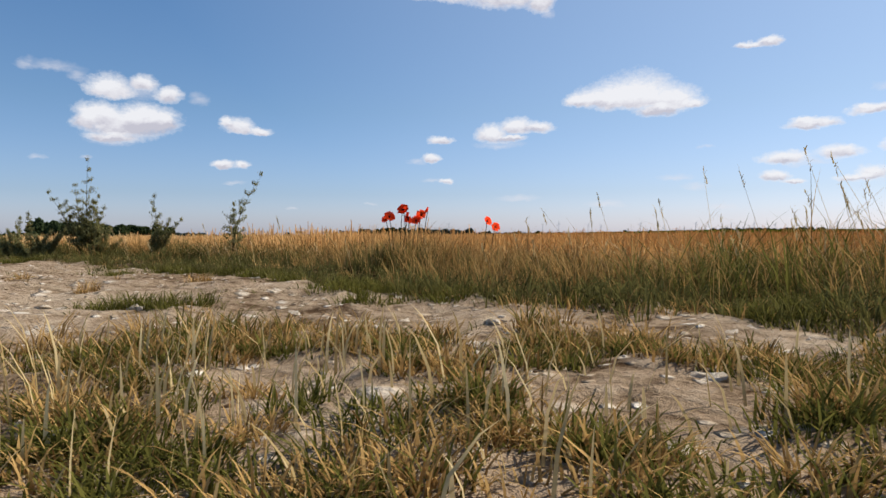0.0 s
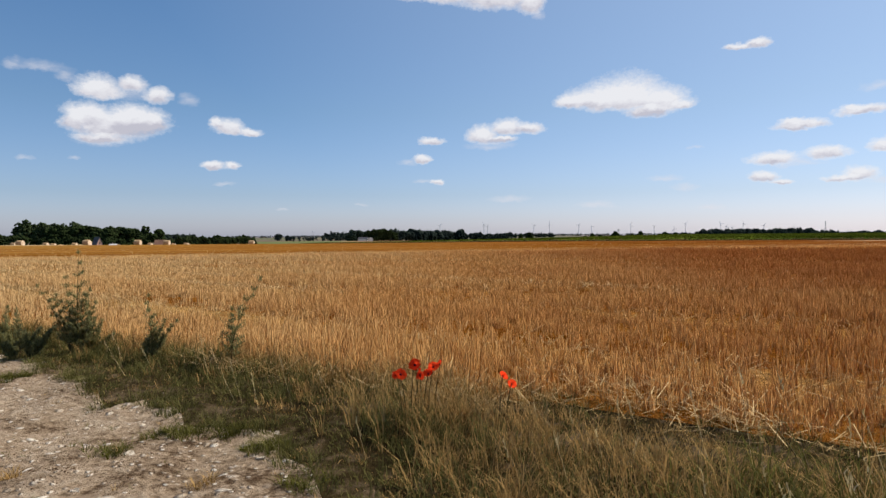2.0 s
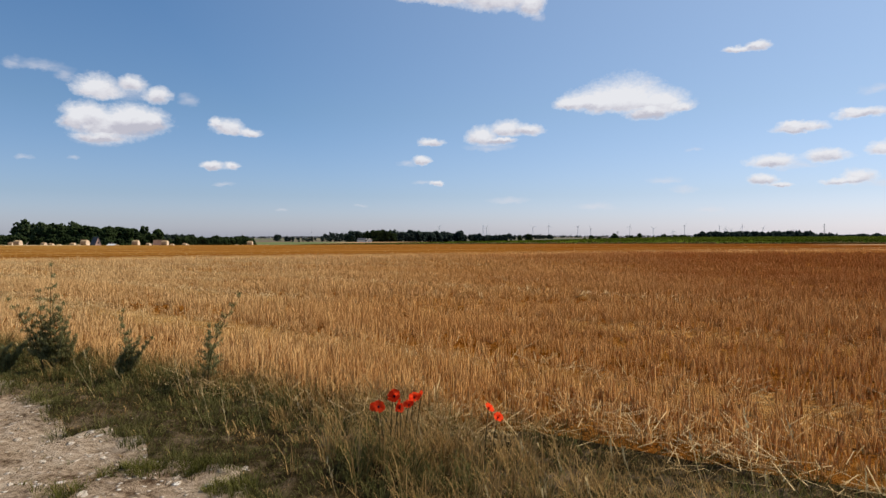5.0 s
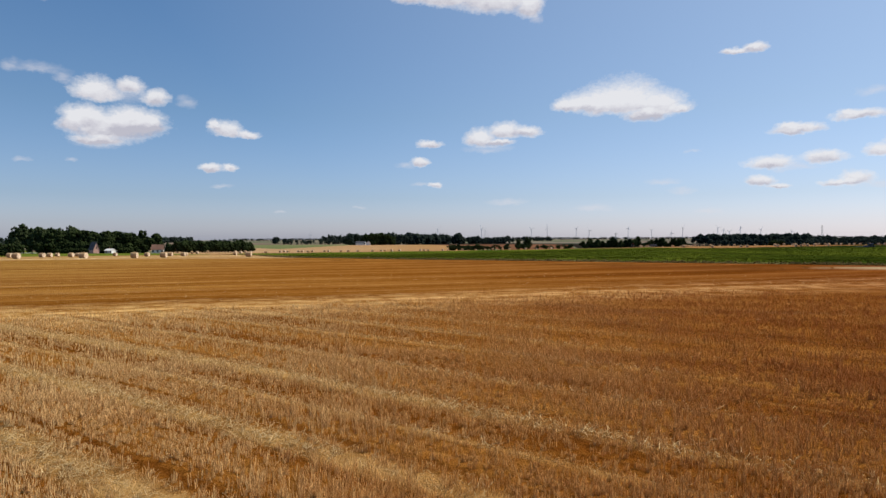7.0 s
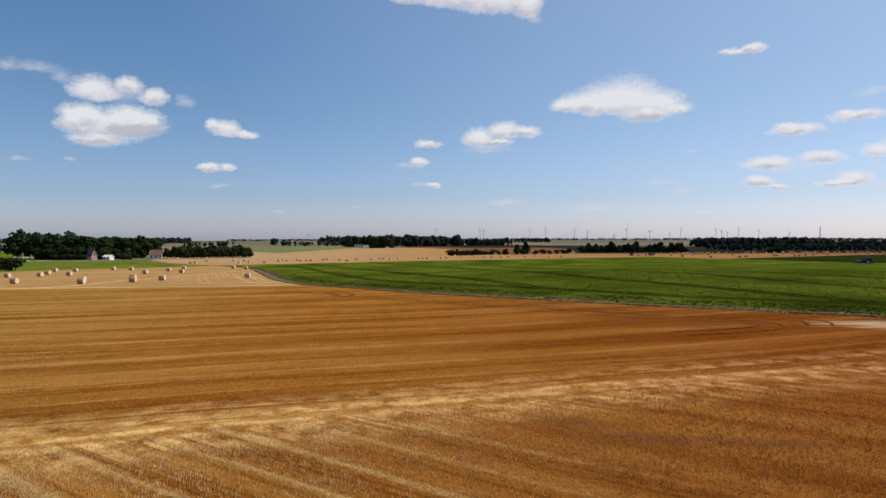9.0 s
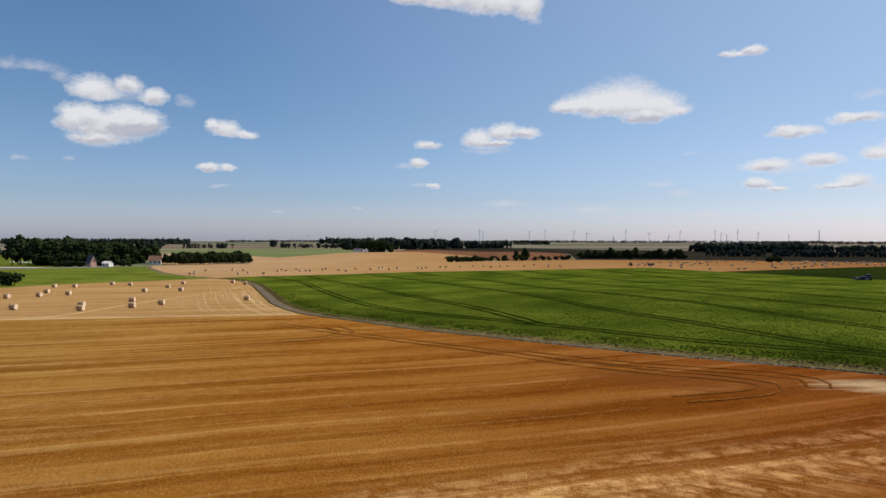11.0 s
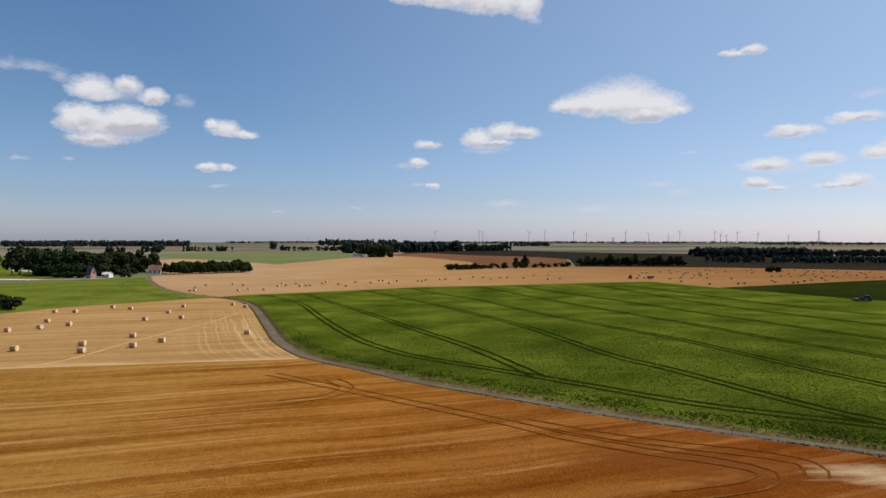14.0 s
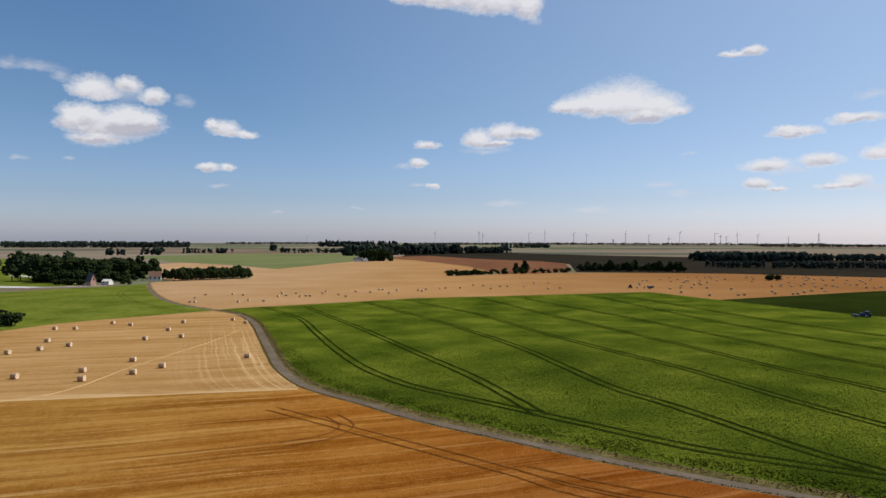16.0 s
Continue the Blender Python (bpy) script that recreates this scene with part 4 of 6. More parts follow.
        u = u[rng.uniform(0, 1, q) < np.clip((7 - u) / 10, 0.12, 1)]
        lx.append(u)
        ly.append(c + rng.normal(0, 0.75 * w, len(u)) - LINE_SLOPE * u - 0.12 * np.sin(0.4 * u))
    lx, ly = np.concatenate(lx), np.concatenate(ly)
    ok = in_stubble(lx, ly) & (ly < headland(lx)) & (ly > 0)
    x = np.concatenate([x1, lx[ok], NEAR_X + NEAR * a])
    y = np.concatenate([y1, ly[ok], NEAR_Y + NEAR * (b - SLOPE * a)])
    n = len(x)
    r = np.hypot(x, y)
    h = rng.uniform(0.04, 0.17, n)
    w = np.where(r < 8, 0.0019, 0.0044) * rng.uniform(0.7, 1.3, n)
    lift = rng.uniform(0.005, 0.06, n)
    stuff("loose_straw", mesh_of("loose_straw", *stalks(x, y, land(x, y) + lift, h, w, rng.uniform(1.15, 1.6, n), rng.uniform(0, 6.28, n)), M["litter"]),
          "pale loose straw lying on the stubble", "straw")


def patchy(x, y):
    """A smooth pattern of patches, from 0 to 1."""
    return 0.5 + 0.25 * np.sin(2.1 * x + 1.3 * y + 1.7 * np.sin(1.1 * y)) + 0.25 * np.sin(4.3 * y - 3.1 * x + 1.3 * np.sin(2.7 * x))


def tussocks(cx, cy, per, spread, tall, wide, arch=0.9):
    """Blades that grow out of common roots and fan outwards."""
    k = len(cx)
    n = k * per
    a = rng.uniform(0, 6.28, n)
    q = np.sqrt(rng.uniform(0, 1, n)) * np.repeat(spread, per)
    x, y = np.repeat(cx, per) + q * np.cos(a), np.repeat(cy, per) + q * np.sin(a)
    h = np.repeat(tall, per) * rng.uniform(0.35, 1.25, n)
    return blades(x, y, rough(x, y) - 0.005, h, wide * rng.uniform(0.7, 1.4, n), rng.uniform(0.1, arch, n) + 0.35 * q / np.repeat(spread, per), a + rng.normal(0, 0.6, n))


def sow_verge():
    def band(n, lo=0.0, hi=1.0, x0=-7, x1=6):
        x = rng.uniform(x0, x1, n)
        f, e = front_v(x), FIELD_V + 0.12
        v = f + (e - f) * rng.uniform(lo, hi, n)
        return x, v - SLOPE * x, (v - f) / (e - f)

    def rank(x, s):
        """How tall the verge stands: low turf in front, knee-high grass in the middle on one side, thin and short at the stubble."""
        right = np.clip((x - 0.1) / 1.2, 0, 1)
        low = 0.030 + 0.085 * np.clip((s - 0.28) / 0.45, 0, 1) + 0.03 * np.exp(-((x - 0.15) / 0.25) ** 2) * (s > 0.3)
        high = 0.035 + 0.17 * np.exp(-((s - 0.36) / 0.17) ** 2)
        return low * (1 - right) + high * right

    green, dry = [], []
    # dark turf in tussocks, densest in the patches
    cx, cy, s = band(3300, -0.06, 1.0)
    keep = rng.uniform(0, 1, len(cx)) < 0.25 + 0.75 * (patchy(cx, cy) > 0.45) * np.where(cx > 0.1, 1.0 - 0.35 * s, 1.0)
    cx, cy, s = cx[keep], cy[keep], s[keep]
    green.append(tussocks(cx, cy, 20, rng.uniform(0.03, 0.09, len(cx)), rank(cx, s) * rng.uniform(0.6, 1.5, len(cx)), 0.0034))
    # ragged turf along the front edge
    cx = rng.uniform(-4, 4, 420)
    cy = front_v(cx) - SLOPE * cx + rng.normal(0.0, 0.07, 420)
    green.append(tussocks(cx, cy, 24, rng.uniform(0.025, 0.06, 420), rng.uniform(0.03, 0.085, 420), 0.003))
    # short sward between the tussocks
    for blend, n in ((green, 34000), (dry, 8000)):
        x, y, s = band(n, -0.02, 1.0)
        blend.append(blades(x, y, rough(x, y) - 0.004, rank(x, s) * rng.uniform(0.35, 0.9, n), rng.uniform(0.0022, 0.0042, n), rng.uniform(0.2, 1.3, n), rng.uniform(0, 6.28, n)))
    # rank green grass, up to knee height
    cx, cy, s = band(420, 0.16, 0.6, 0.8, 5)
    keep = rng.uniform(0, 1, len(cx)) < np.clip((cx - 0.7) / 0.8, 0.03, 1)
    cx, cy = cx[keep], cy[keep]
    rank_grass = tussocks(cx, cy, 16, rng.uniform(0.02, 0.06, len(cx)), rng.uniform(0.10, 0.27, len(cx)), 0.0042, 0.7)
    near_stuff("tall_grass", mesh_of("tall_grass", *rank_grass, M["fresh_grass"]), "tall fresh green grass on the verge", "grass")
    # low dark turf in front of the tall grass
    cx, cy, s = band(1700, -0.10, 0.5, 0.0, 4)
    keep = patchy(2 * cx, 2 * cy) > 0.25
    cx, cy = cx[keep], cy[keep]
    half = len(cx) * 3 // 5
    green.append(tussocks(cx[:half], cy[:half], 22, rng.uniform(0.03, 0.08, half), rng.uniform(0.035, 0.095, half), 0.0034))
    dry.append(tussocks(cx[half:], cy[half:], 18, rng.uniform(0.02, 0.06, len(cx) - half), rng.uniform(0.02, 0.06, len(cx) - half), 0.003))
    # a dark clump at the foot of the poppies
    cx, cy = rng.normal(0.14, 0.10, 26), rng.normal(3.44, 0.08, 26)
    green.append(tussocks(cx, cy, 22, np.full(26, 0.03), rng.uniform(0.08, 0.17, 26), 0.003, 0.7))
    cx, cy = rng.normal(0.2, 0.22, 60), rng.normal(3.5, 0.12, 60)
    dry.append(tussocks(cx, cy, 12, np.full(60, 0.03), rng.uniform(0.14, 0.25, 60), 0.0026, 0.5))
    # dry grass: short and brown in front, golden and upright towards the field
    cx, cy, s = band(3400, 0.0, 1.12)
    keep = rng.uniform(0, 1, len(cx)) < 0.10 + 0.3 * (patchy(cx, cy) < 0.5) + 0.3 * (s > 0.7) + 0.8 * np.clip((cx + 0.4) / 1.2, 0, 1) * s
    keep &= rng.uniform(0, 1, len(cx)) < np.where(cx > -0.2, np.clip((s - 0.12) / 0.4, 0.12, 1), 1.0)
    cx, cy, s = cx[keep], cy[keep], s[keep]
    dry.append(tussocks(cx, cy, 15, rng.uniform(0.02, 0.07, len(cx)), 1.3 * rank(cx, s) * rng.uniform(0.6, 1.5, len(cx)), 0.003, 0.7))
    cx, cy, s = band(1500, 0.8, 1.25, -6, 5)
    keep = rng.uniform(0, 1, len(cx)) < np.where(cx > 0.2, 0.2, 1.0)
    cx, cy = cx[keep], cy[keep]
    dry.append(tussocks(cx, cy, 12, rng.uniform(0.02, 0.06, len(cx)), rng.uniform(0.06, 0.17, len(cx)) * np.where(cx > 0.2, 0.6, 1.0), 0.003, 0.5))
    cx, cy, s = band(800, 0.12, 0.68, 0.1, 5)
    dry.append(tussocks(cx, cy, 14, rng.uniform(0.02, 0.06, len(cx)), rng.uniform(0.08, 0.21, len(cx)), 0.0024, 0.8))
    # the verge goes on to both sides
    for n, x0, x1 in ((9000, 6, 40), (8000, -45, -7)):
        x, y, s = band(n, 0, 1, x0, x1)
        green.append(blades(x, y, rough(x, y), rng.uniform(0.1, 0.35, n), rng.uniform(0.006, 0.012, n), rng.uniform(0.1, 0.7, n), rng.uniform(0, 6.28, n)))
    near_stuff("verge_grass", mesh_of("verge_grass", *join(*green), M["grass"]), "dense green grass of the field verge", "grass")
    near_stuff("dry_verge_grass", mesh_of("dry_verge_grass", *join(*dry), M["dry_grass"]), "dry yellow grass standing among the green verge", "grass")
    # seed stems, leaning with the wind, mostly where the verge is tall
    x, y, s = band(420, 0.2, 0.7, -3, 5)
    keep = rng.uniform(0, 1, len(x)) < 0.1 + 0.9 * np.clip((x - 0.5) / 1.5, 0, 1)
    x, y = x[keep], y[keep]
    n = len(x)
    h = rng.uniform(0.16, 0.36, n) * (0.8 + 0.5 * np.clip((x - 0.5) / 1.2, 0, 1))
    lean, turn = rng.uniform(0.15, 0.7, n), rng.normal(2.9, 0.7, n)
    z = rough(x, y)
    stem = stalks(x, y, z, h, np.full(n, 0.0009), lean, turn)
    tx, ty, tz = x + np.cos(turn) * np.sin(lean) * h, y + np.sin(turn) * np.sin(lean) * h, z + np.cos(lean) * h
    heads = []
    for k in range(7):
        f = k / 7 * 0.065
        heads.append(blades(tx - np.cos(turn) * f * 0.3, ty - np.sin(turn) * f * 0.3, tz - f, rng.uniform(0.012, 0.028, n), rng.uniform(0.003, 0.006, n), rng.uniform(0.2, 0.9, n), rng.uniform(0, 6.28, n)))
    near_stuff("seed_stems", mesh_of("seed_stems", *join(stem, *heads), M["seed"]), "tall dry grass stems with seed heads", "grass")


TUFTS = [(-0.12, 1.62, 0.13, 2), (0.02, 1.52, 0.14, 2), (0.12, 1.46, 0.12, 2), (-0.28, 1.5, 0.10, 1), (-0.42, 2.02, 0.12, 0), (-0.32, 2.04, 0.08, 0), (0.50, 1.50, 0.09, 1), (0.42, 1.46, 0.05, 1), (0.03, 2.6, 0.12, 0), (0.18, 2.5, 0.13, 0), (0.30, 2.24, 0.09, 0), (0.10, 2.2, 0.08, 0), (0.0, 2.42, 0.09, 0), (0.6, 2.0, 0.045, 0),
         (1.02, 1.82, 0.14, 0), (1.12, 1.95, 0.14, 0), (0.62, 1.62, 0.05, 1), (0.0, 1.75, 0.05, 2), (0.47, 1.7, 0.05, 2), (0.72, 1.42, 0.06, 0), (-1.1, 3.25, 0.08, 0), (-0.9, 3.5, 0.14, 0), (-0.7, 3.5, 0.10, 0), (-0.5, 3.3, 0.12, 0), (-2.4, 4.6, 0.15, 0), (-1.35, 3.0, 0.06, 1), (-0.8, 2.5, 0.05, 1), (-0.25, 2.9, 0.1, 0), (-0.6, 2.9, 0.05, 1)
         ]
# small clumps close to the starting place, in patches with stony gaps
tuft_rng = random.Random(8)
for _ in range(380):
    tx, ty = tuft_rng.uniform(-0.55, 1.2), tuft_rng.uniform(0.82, 1.5)
    if math.sin(9.0 * tx + 1.2 + 2 * ty) * math.sin(11.0 * ty - 3.0 * tx) + 0.35 * (tx < 0.1) > -0.22:
        TUFTS.append((tx, ty, tuft_rng.uniform(0.02, 0.055), tuft_rng.choice((0, 0, 1, 2))))


def sow_tufts():
    """Clumps of low grass on the chalk track: green, brownish or mixed."""
    for which, mat, name, label in ((0, "fresh_grass", "track_grass", "low green grass clumps on the chalk track"), (1, "dry_grass", "brown_track_grass", "withered brown grass clumps on the chalk track")):
        sets = []
        for cx, cy, r, kind in TUFTS:
            if kind != which and kind != 2:
                continue
            m = int((2200 if kind == 0 else 900) * r * r) + 4
            a, q = rng.uniform(0, 6.28, m), r * np.sqrt(rng.uniform(0, 1, m)) * rng.uniform(0.6, 1.35, m)
            if kind == 2 and which == 0:
                m = int(m * 0.55)
                a, q = a[:m], q[:m]
            tall = rng.uniform(0.025, 0.06, m) * (1.25 if kind == 2 else 1.0) * (0.7 if cy < 1.5 else 1.0)
            sets.append(tussocks(cx + q * np.cos(a), cy + q * np.sin(a) * 0.75, 22, rng.uniform(0.012, 0.035, m), tall, 0.0026))
        # sparse sprigs between the stones
        m = 260
        x, y = rng.uniform(-3.5, 2.5, m), rng.uniform(0.9, 5, m)
        ok = edge_v(x, y) < front_v(x)
        x, y = x[ok], y[ok]
        sets.append(tussocks(x, y, 9, rng.uniform(0.006, 0.02, len(x)), rng.uniform(0.012, 0.035, len(x)), 0.0026))
        near_stuff(name, mesh_of(name, *join(*sets), M[mat]), label, "grass")
    # tall dry straws close to the ground where the camera starts
    n = 420
    x, y = rng.normal(0.05, 0.30, n), rng.uniform(0.85, 1.45, n)
    h = rng.uniform(0.02, 0.10, n)
    near_stuff("dry_straws", mesh_of("dry_straws", *blades(x, y, rough(x, y), h, rng.uniform(0.0020, 0.0042, n), rng.uniform(0.05, 0.8, n), rng.uniform(0, 6.28, n)), M["seed"]),
          "pale dry straws standing on the track", "grass")


def stone_mesh(name, seed, material):
    bm = bmesh.new()
    bmesh.ops.create_icosphere(bm, subdivisions=2, radius=0.5)
    for v in bm.verts:
        p = v.co.copy()
        v.co *= 1 + 0.8 * noise.noise(p * 2.4 + Vector((seed * 7, 0, 0))) + 0.25 * noise.noise(p * 5 + Vector((0, seed * 5, 0)))
        v.co.z *= 0.62
    me = bpy.data.meshes.new(name)
    bm.to_mesh(me)
    bm.free()
    me.materials.append(material)
    return me


def lay_stones():
    track = bpy.data.objects["chalk_track"]
    shapes = [stone_mesh("stone", i, M["stone"]) for i in range(6)]
    for i in range(290):
        for _ in range(20):
            x, y = (rng.uniform(-3.2, 1.9), rng.uniform(1.0, 4.9)) if i % 2 else (rng.uniform(-0.7, 1.4), rng.uniform(0.9, 2.3))
            if edge_v(x, y) < front_v(x) + 0.05:
                break
        s = float(np.clip(rng.lognormal(-3.6, 0.6), 0.012, 0.055))
        ob = new("stone", shapes[i % 6])
        ob.parent = track
        ob.matrix_basis = SHRINK @ pose(x, y, float(rough(x, y)) - s * 0.06, rng.uniform(-20, 20), rng.uniform(-20, 20), rng.uniform(0, 360)) @ Matrix.Diagonal((s, s * rng.uniform(0.6, 1), s * rng.uniform(0.6, 1), 1))
    # smaller pebbles and clods
    ico = bmesh.new()
    bmesh.ops.create_icosphere(ico, subdivisions=1, radius=0.5)
    ip = np.array([v.co for v in ico.verts])
    fi = np.array([[v.index for v in f.verts] for f in ico.faces])
    ico.free()
    for name, count, mat, lo, hi, label in (("pebbles", 13000, "stone", 0.003, 0.014, "small pale chalk pebbles strewn over the track"), ("clods", 12000, "clod", 0.003, 0.016, "small brown clods of earth on the track")):
        x, y = rng.uniform(-4.5, 2.6, count), rng.uniform(0.75, 5.6, count)
        if mat == "clod":
            x = np.where(rng.uniform(0, 1, count) < 0.4, rng.normal(-1.25, 0.3, count), x)
            y = np.where(np.abs(x + 1.25) < 0.5, np.where(rng.uniform(0, 1, count) < 0.4, rng.normal(3.0, 0.12, count), y), y)
        ok = edge_v(x, y) < front_v(x) + 0.2
        x, y = x[ok], y[ok]
        n = len(x)
        s = lo + (hi - lo) * rng.uniform(0, 1, n) ** 2.5
        p = ip[None] * (1 + rng.uniform(-0.45, 0.45, (n, len(ip), 1))) * s[:, None, None] * np.array([1.0, 0.85, 0.5])
        p += np.stack([x, y, rough(x, y) + s * 0.03], 1)[:, None]
        co = p.reshape(-1, 3)
        lo_ = (np.arange(n)[:, None, None] * len(ip) + fi).reshape(-1)
        near_stuff(name, mesh_of(name, co, np.full(n * len(fi), 3), lo_, M[mat]), label, "pebbles" if mat == "stone" else "soil")


def leaf_clumps(points, size, rand, flat=1.0):
    """Ragged clumps of foliage at the given points."""
    base = np.array([(0, 0, 1), (0.9, 0, 0.25), (0.25, 0.85, 0.3), (-0.75, 0.5, 0.2), (-0.7, -0.55, 0.3), (0.3, -0.85, 0.2), (0.4, 0.3, -0.7), (-0.4, -0.25, -0.75)])
    fi = np.array([(0, 1, 2), (0, 2, 3), (0, 3, 4), (0, 4, 5), (0, 5, 1), (6, 2, 1), (6, 3, 2), (7, 4, 3), (7, 5, 4), (6, 1, 5), (6, 5, 7), (6, 7, 3)])
    n = len(points)
    ang = rand.uniform(0, 6.28, n)
    c, s = np.cos(ang), np.sin(ang)
    b = base[None] * (1 + rand.uniform(-0.45, 0.45, (n, 8, 1)))
    b = np.stack([b[..., 0] * c[:, None] - b[..., 1] * s[:, None], b[..., 0] * s[:, None] + b[..., 1] * c[:, None], b[..., 2] * flat], 2)
    b *= (np.asarray(size) * rand.uniform(0.6, 1.35, n))[:, None, None]
    co = (b + np.asarray(points)[:, None]).reshape(-1, 3)
    return co, np.full(n * 12, 3), (np.arange(n)[:, None, None] * 8 + fi).reshape(-1)


def sow_crop():
    """Leafy plants over the nearer part of the crop, none in the wheel lines."""
    n = 150000
    r = np.sqrt(rng.uniform(50 ** 2, 160 ** 2, n))
    a = np.radians(rng.uniform(-14, 46, n))
    x, y = r * np.sin(a), r * np.cos(a)
    ok = inside(x, y, CROP)
    x, y = x[ok], y[ok]
    ok = (from_line(x, y, ROAD) > 2.5) & (rng.uniform(0, 1, len(x)) > (np.hypot(x, y) - 85) / 75)
    for w in WHEEL_LINES:
        d = from_line(x, y, w)
        ok &= ~((d > 0.5) & (d < 1.28))
    x, y = x[ok], y[ok]
    p = np.stack([x, y, land(x, y) + canopy(x, y) + rng.uniform(-0.022, 0.006, len(x))], 1)
    stuff("crop_plants", mesh_of("crop_plants", *leaf_clumps(p, np.full(len(x), 0.13), rng, 0.2), M["crop_leaf"]), "low leafy green crop plants", "crop")


WHEEL_LINES = [curve_through(way, 2.0) for way in (
    [(-62, 245), (-56, 235), (-39, 202.6), (-27.8, 167.2), (-18.7, 138.1), (-11.3, 117.6), (-5.5, 106.1), (0.1, 97.8), (11.6, 85.8), (20.7, 76.6), (30.4, 67.3), (43.9, 59.1), (80, 37)],
    [(-44, 243), (-37.5, 225.8), (-21.1, 186.2), (-9.4, 155.5), (1.3, 125.7), (7.8, 107.7), (12.4, 92.1), (15.3, 81.4)],
    [(-24, 263), (-14.3, 238.7), (2.2, 200.1), (14.7, 161.6), (21.7, 133.1), (25.4, 112.7), (29, 95.5), (34.1, 84), (40.7, 67.5), (44.8, 60.2)],
    [(-4, 267), (2.8, 248.7), (19.3, 210.9), (30.8, 161.9), (38.8, 128), (44.9, 110.3), (51.4, 87.1), (58, 70), (66, 48)],
    [(24, 281), (27.4, 272.1), (40.9, 214.7), (49.1, 180.8), (54.4, 150.1), (61.2, 112.3), (68.4, 91.7), (80, 50)],
    [(44, 277), (48.9, 256.4), (64.7, 203.9), (70.3, 172.1), (76.9, 124.2), (84, 100)],
    [(72, 292), (79.5, 265.5), (85.9, 205), (91.7, 154.9), (98, 115)],
    [(92, 268), (97.8, 239.4), (107.4, 181.2), (112.3, 150.1)])]


def wheel_lines():
    """Near-black green strips over the canopy where the sprayer's wheels run."""
    for w in WHEEL_LINES:
        sets = []
        for off in (-0.85, 0.85):
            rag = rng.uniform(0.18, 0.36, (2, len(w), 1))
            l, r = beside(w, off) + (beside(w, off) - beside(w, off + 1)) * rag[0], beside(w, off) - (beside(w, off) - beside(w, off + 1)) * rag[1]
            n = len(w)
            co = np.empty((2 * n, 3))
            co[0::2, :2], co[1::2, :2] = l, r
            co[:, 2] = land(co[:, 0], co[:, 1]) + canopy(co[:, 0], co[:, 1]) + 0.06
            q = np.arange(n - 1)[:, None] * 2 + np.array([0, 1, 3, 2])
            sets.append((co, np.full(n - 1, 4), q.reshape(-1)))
        tagged(new("wheel_rut", mesh_of("wheel_rut", *join(*sets), M["rut"])), "dark wheel rut through the green crop", "rut", "sprayer wheel lines", "structure")


def roadside_tufts():
    sets = []
    for off, n, size in ((1.5, 4200, 0.06), (-1.2, 8000, 0.055), (2.0, 1400, 0.07)):
        k = rng.integers(6, k_cross, n)
        base = beside(ROAD, -off)
        t = rng.uniform(0, 1, n)[:, None]
        p = base[k] * (1 - t) + base[np.minimum(k + 1, len(base) - 1)] * t + rng.normal(0, 0.25 if off > 0 else 0.13, (n, 2))
        s = size * rng.lognormal(0, 0.2, n)
        sets.append(leaf_clumps(np.column_stack([p, land(p[:, 0], p[:, 1]) + s * 0.5]), s, rng, 1.2))
    stuff("roadside_weeds", mesh_of("roadside_weeds", *join(*sets), M["tuft"]), "scrubby dry weeds along the country road", "weeds")


M["rut"] = surface("rut_dark_green", (0.008, 0.013, 0.002), (0.015, 0.023, 0.003), (0.034, 0.045, 0.006), 3, 0.2, 0.95, 0.5, 0.05, 0.05)
sow_stubble()
sow_verge()
sow_tufts()
lay_stones()
wheel_lines()
sow_crop()
roadside_tufts()


def straw_line(pts, width, step=3.0):
    """Straw dropped in a line on the stubble, ragged along both edges."""
    c = curve_through(pts, step)
    n = len(c)
    w = width * rng.uniform(0.55, 1.25, (n, 2)) / 2
    t = np.gradient(c, axis=0)
    t /= np.linalg.norm(t, axis=1)[:, None]
    side = np.stack([-t[:, 1], t[:, 0]], 1)
    co = np.empty((3 * n, 3))
    co[0::3, :2], co[1::3, :2], co[2::3, :2] = c + side * w[:, :1], c, c - side * w[:, 1:]
    co[:, 2] = land(co[:, 0], co[:, 1])
    co[0::3, 2] += 0.02
    co[1::3, 2] += 0.09
    co[2::3, 2] += 0.02
    q = (np.arange(n - 1)[:, None, None] * 3 + np.array([[1, 0, 3, 4], [2, 1, 4, 5]])).reshape(-1)
    tagged(new("straw_line", mesh_of("straw_line", co, np.full(2 * (n - 1), 4), q, M["straw_line"], True)), "pale line of dropped straw on the stubble", "straw", "straw lines", "structure")


straw_line([(-70, 88), (-56, 97), (-53.9, 120), (-50.3, 153), (-50, 175)], 0.2)


def grass_track(pts, width=0.35, gap=1.8, mat="pressed", label="faint dark wheel marks across the green meadow", group="meadow wheel marks"):
    """Two faint wheel marks, ragged along their edges."""
    c = curve_through(pts, 1.2 if mat == "turned" else 4.0)
    sets = []
    for off in (-gap / 2, gap / 2):
        n = len(c)
        rag = rng.uniform(0.4, 1.3, (2, n, 1)) * width / 2
        mid = beside(c, off)
        out = beside(c, off + 1) - mid
        l, r = mid - out * rag[0], mid + out * rag[1]
        co = np.empty((2 * n, 3))
        co[0::2, :2], co[1::2, :2] = l, r
        co[:, 2] = land(co[:, 0], co[:, 1]) + 0.05
        q = np.arange(n - 1)[:, None] * 2 + np.array([0, 1, 3, 2])
        sets.append((co, np.full(n - 1, 4), q.reshape(-1)))
    tagged(new("meadow_track", mesh_of("meadow_track", *join(*sets), M[mat])), label, "track", group, "structure")


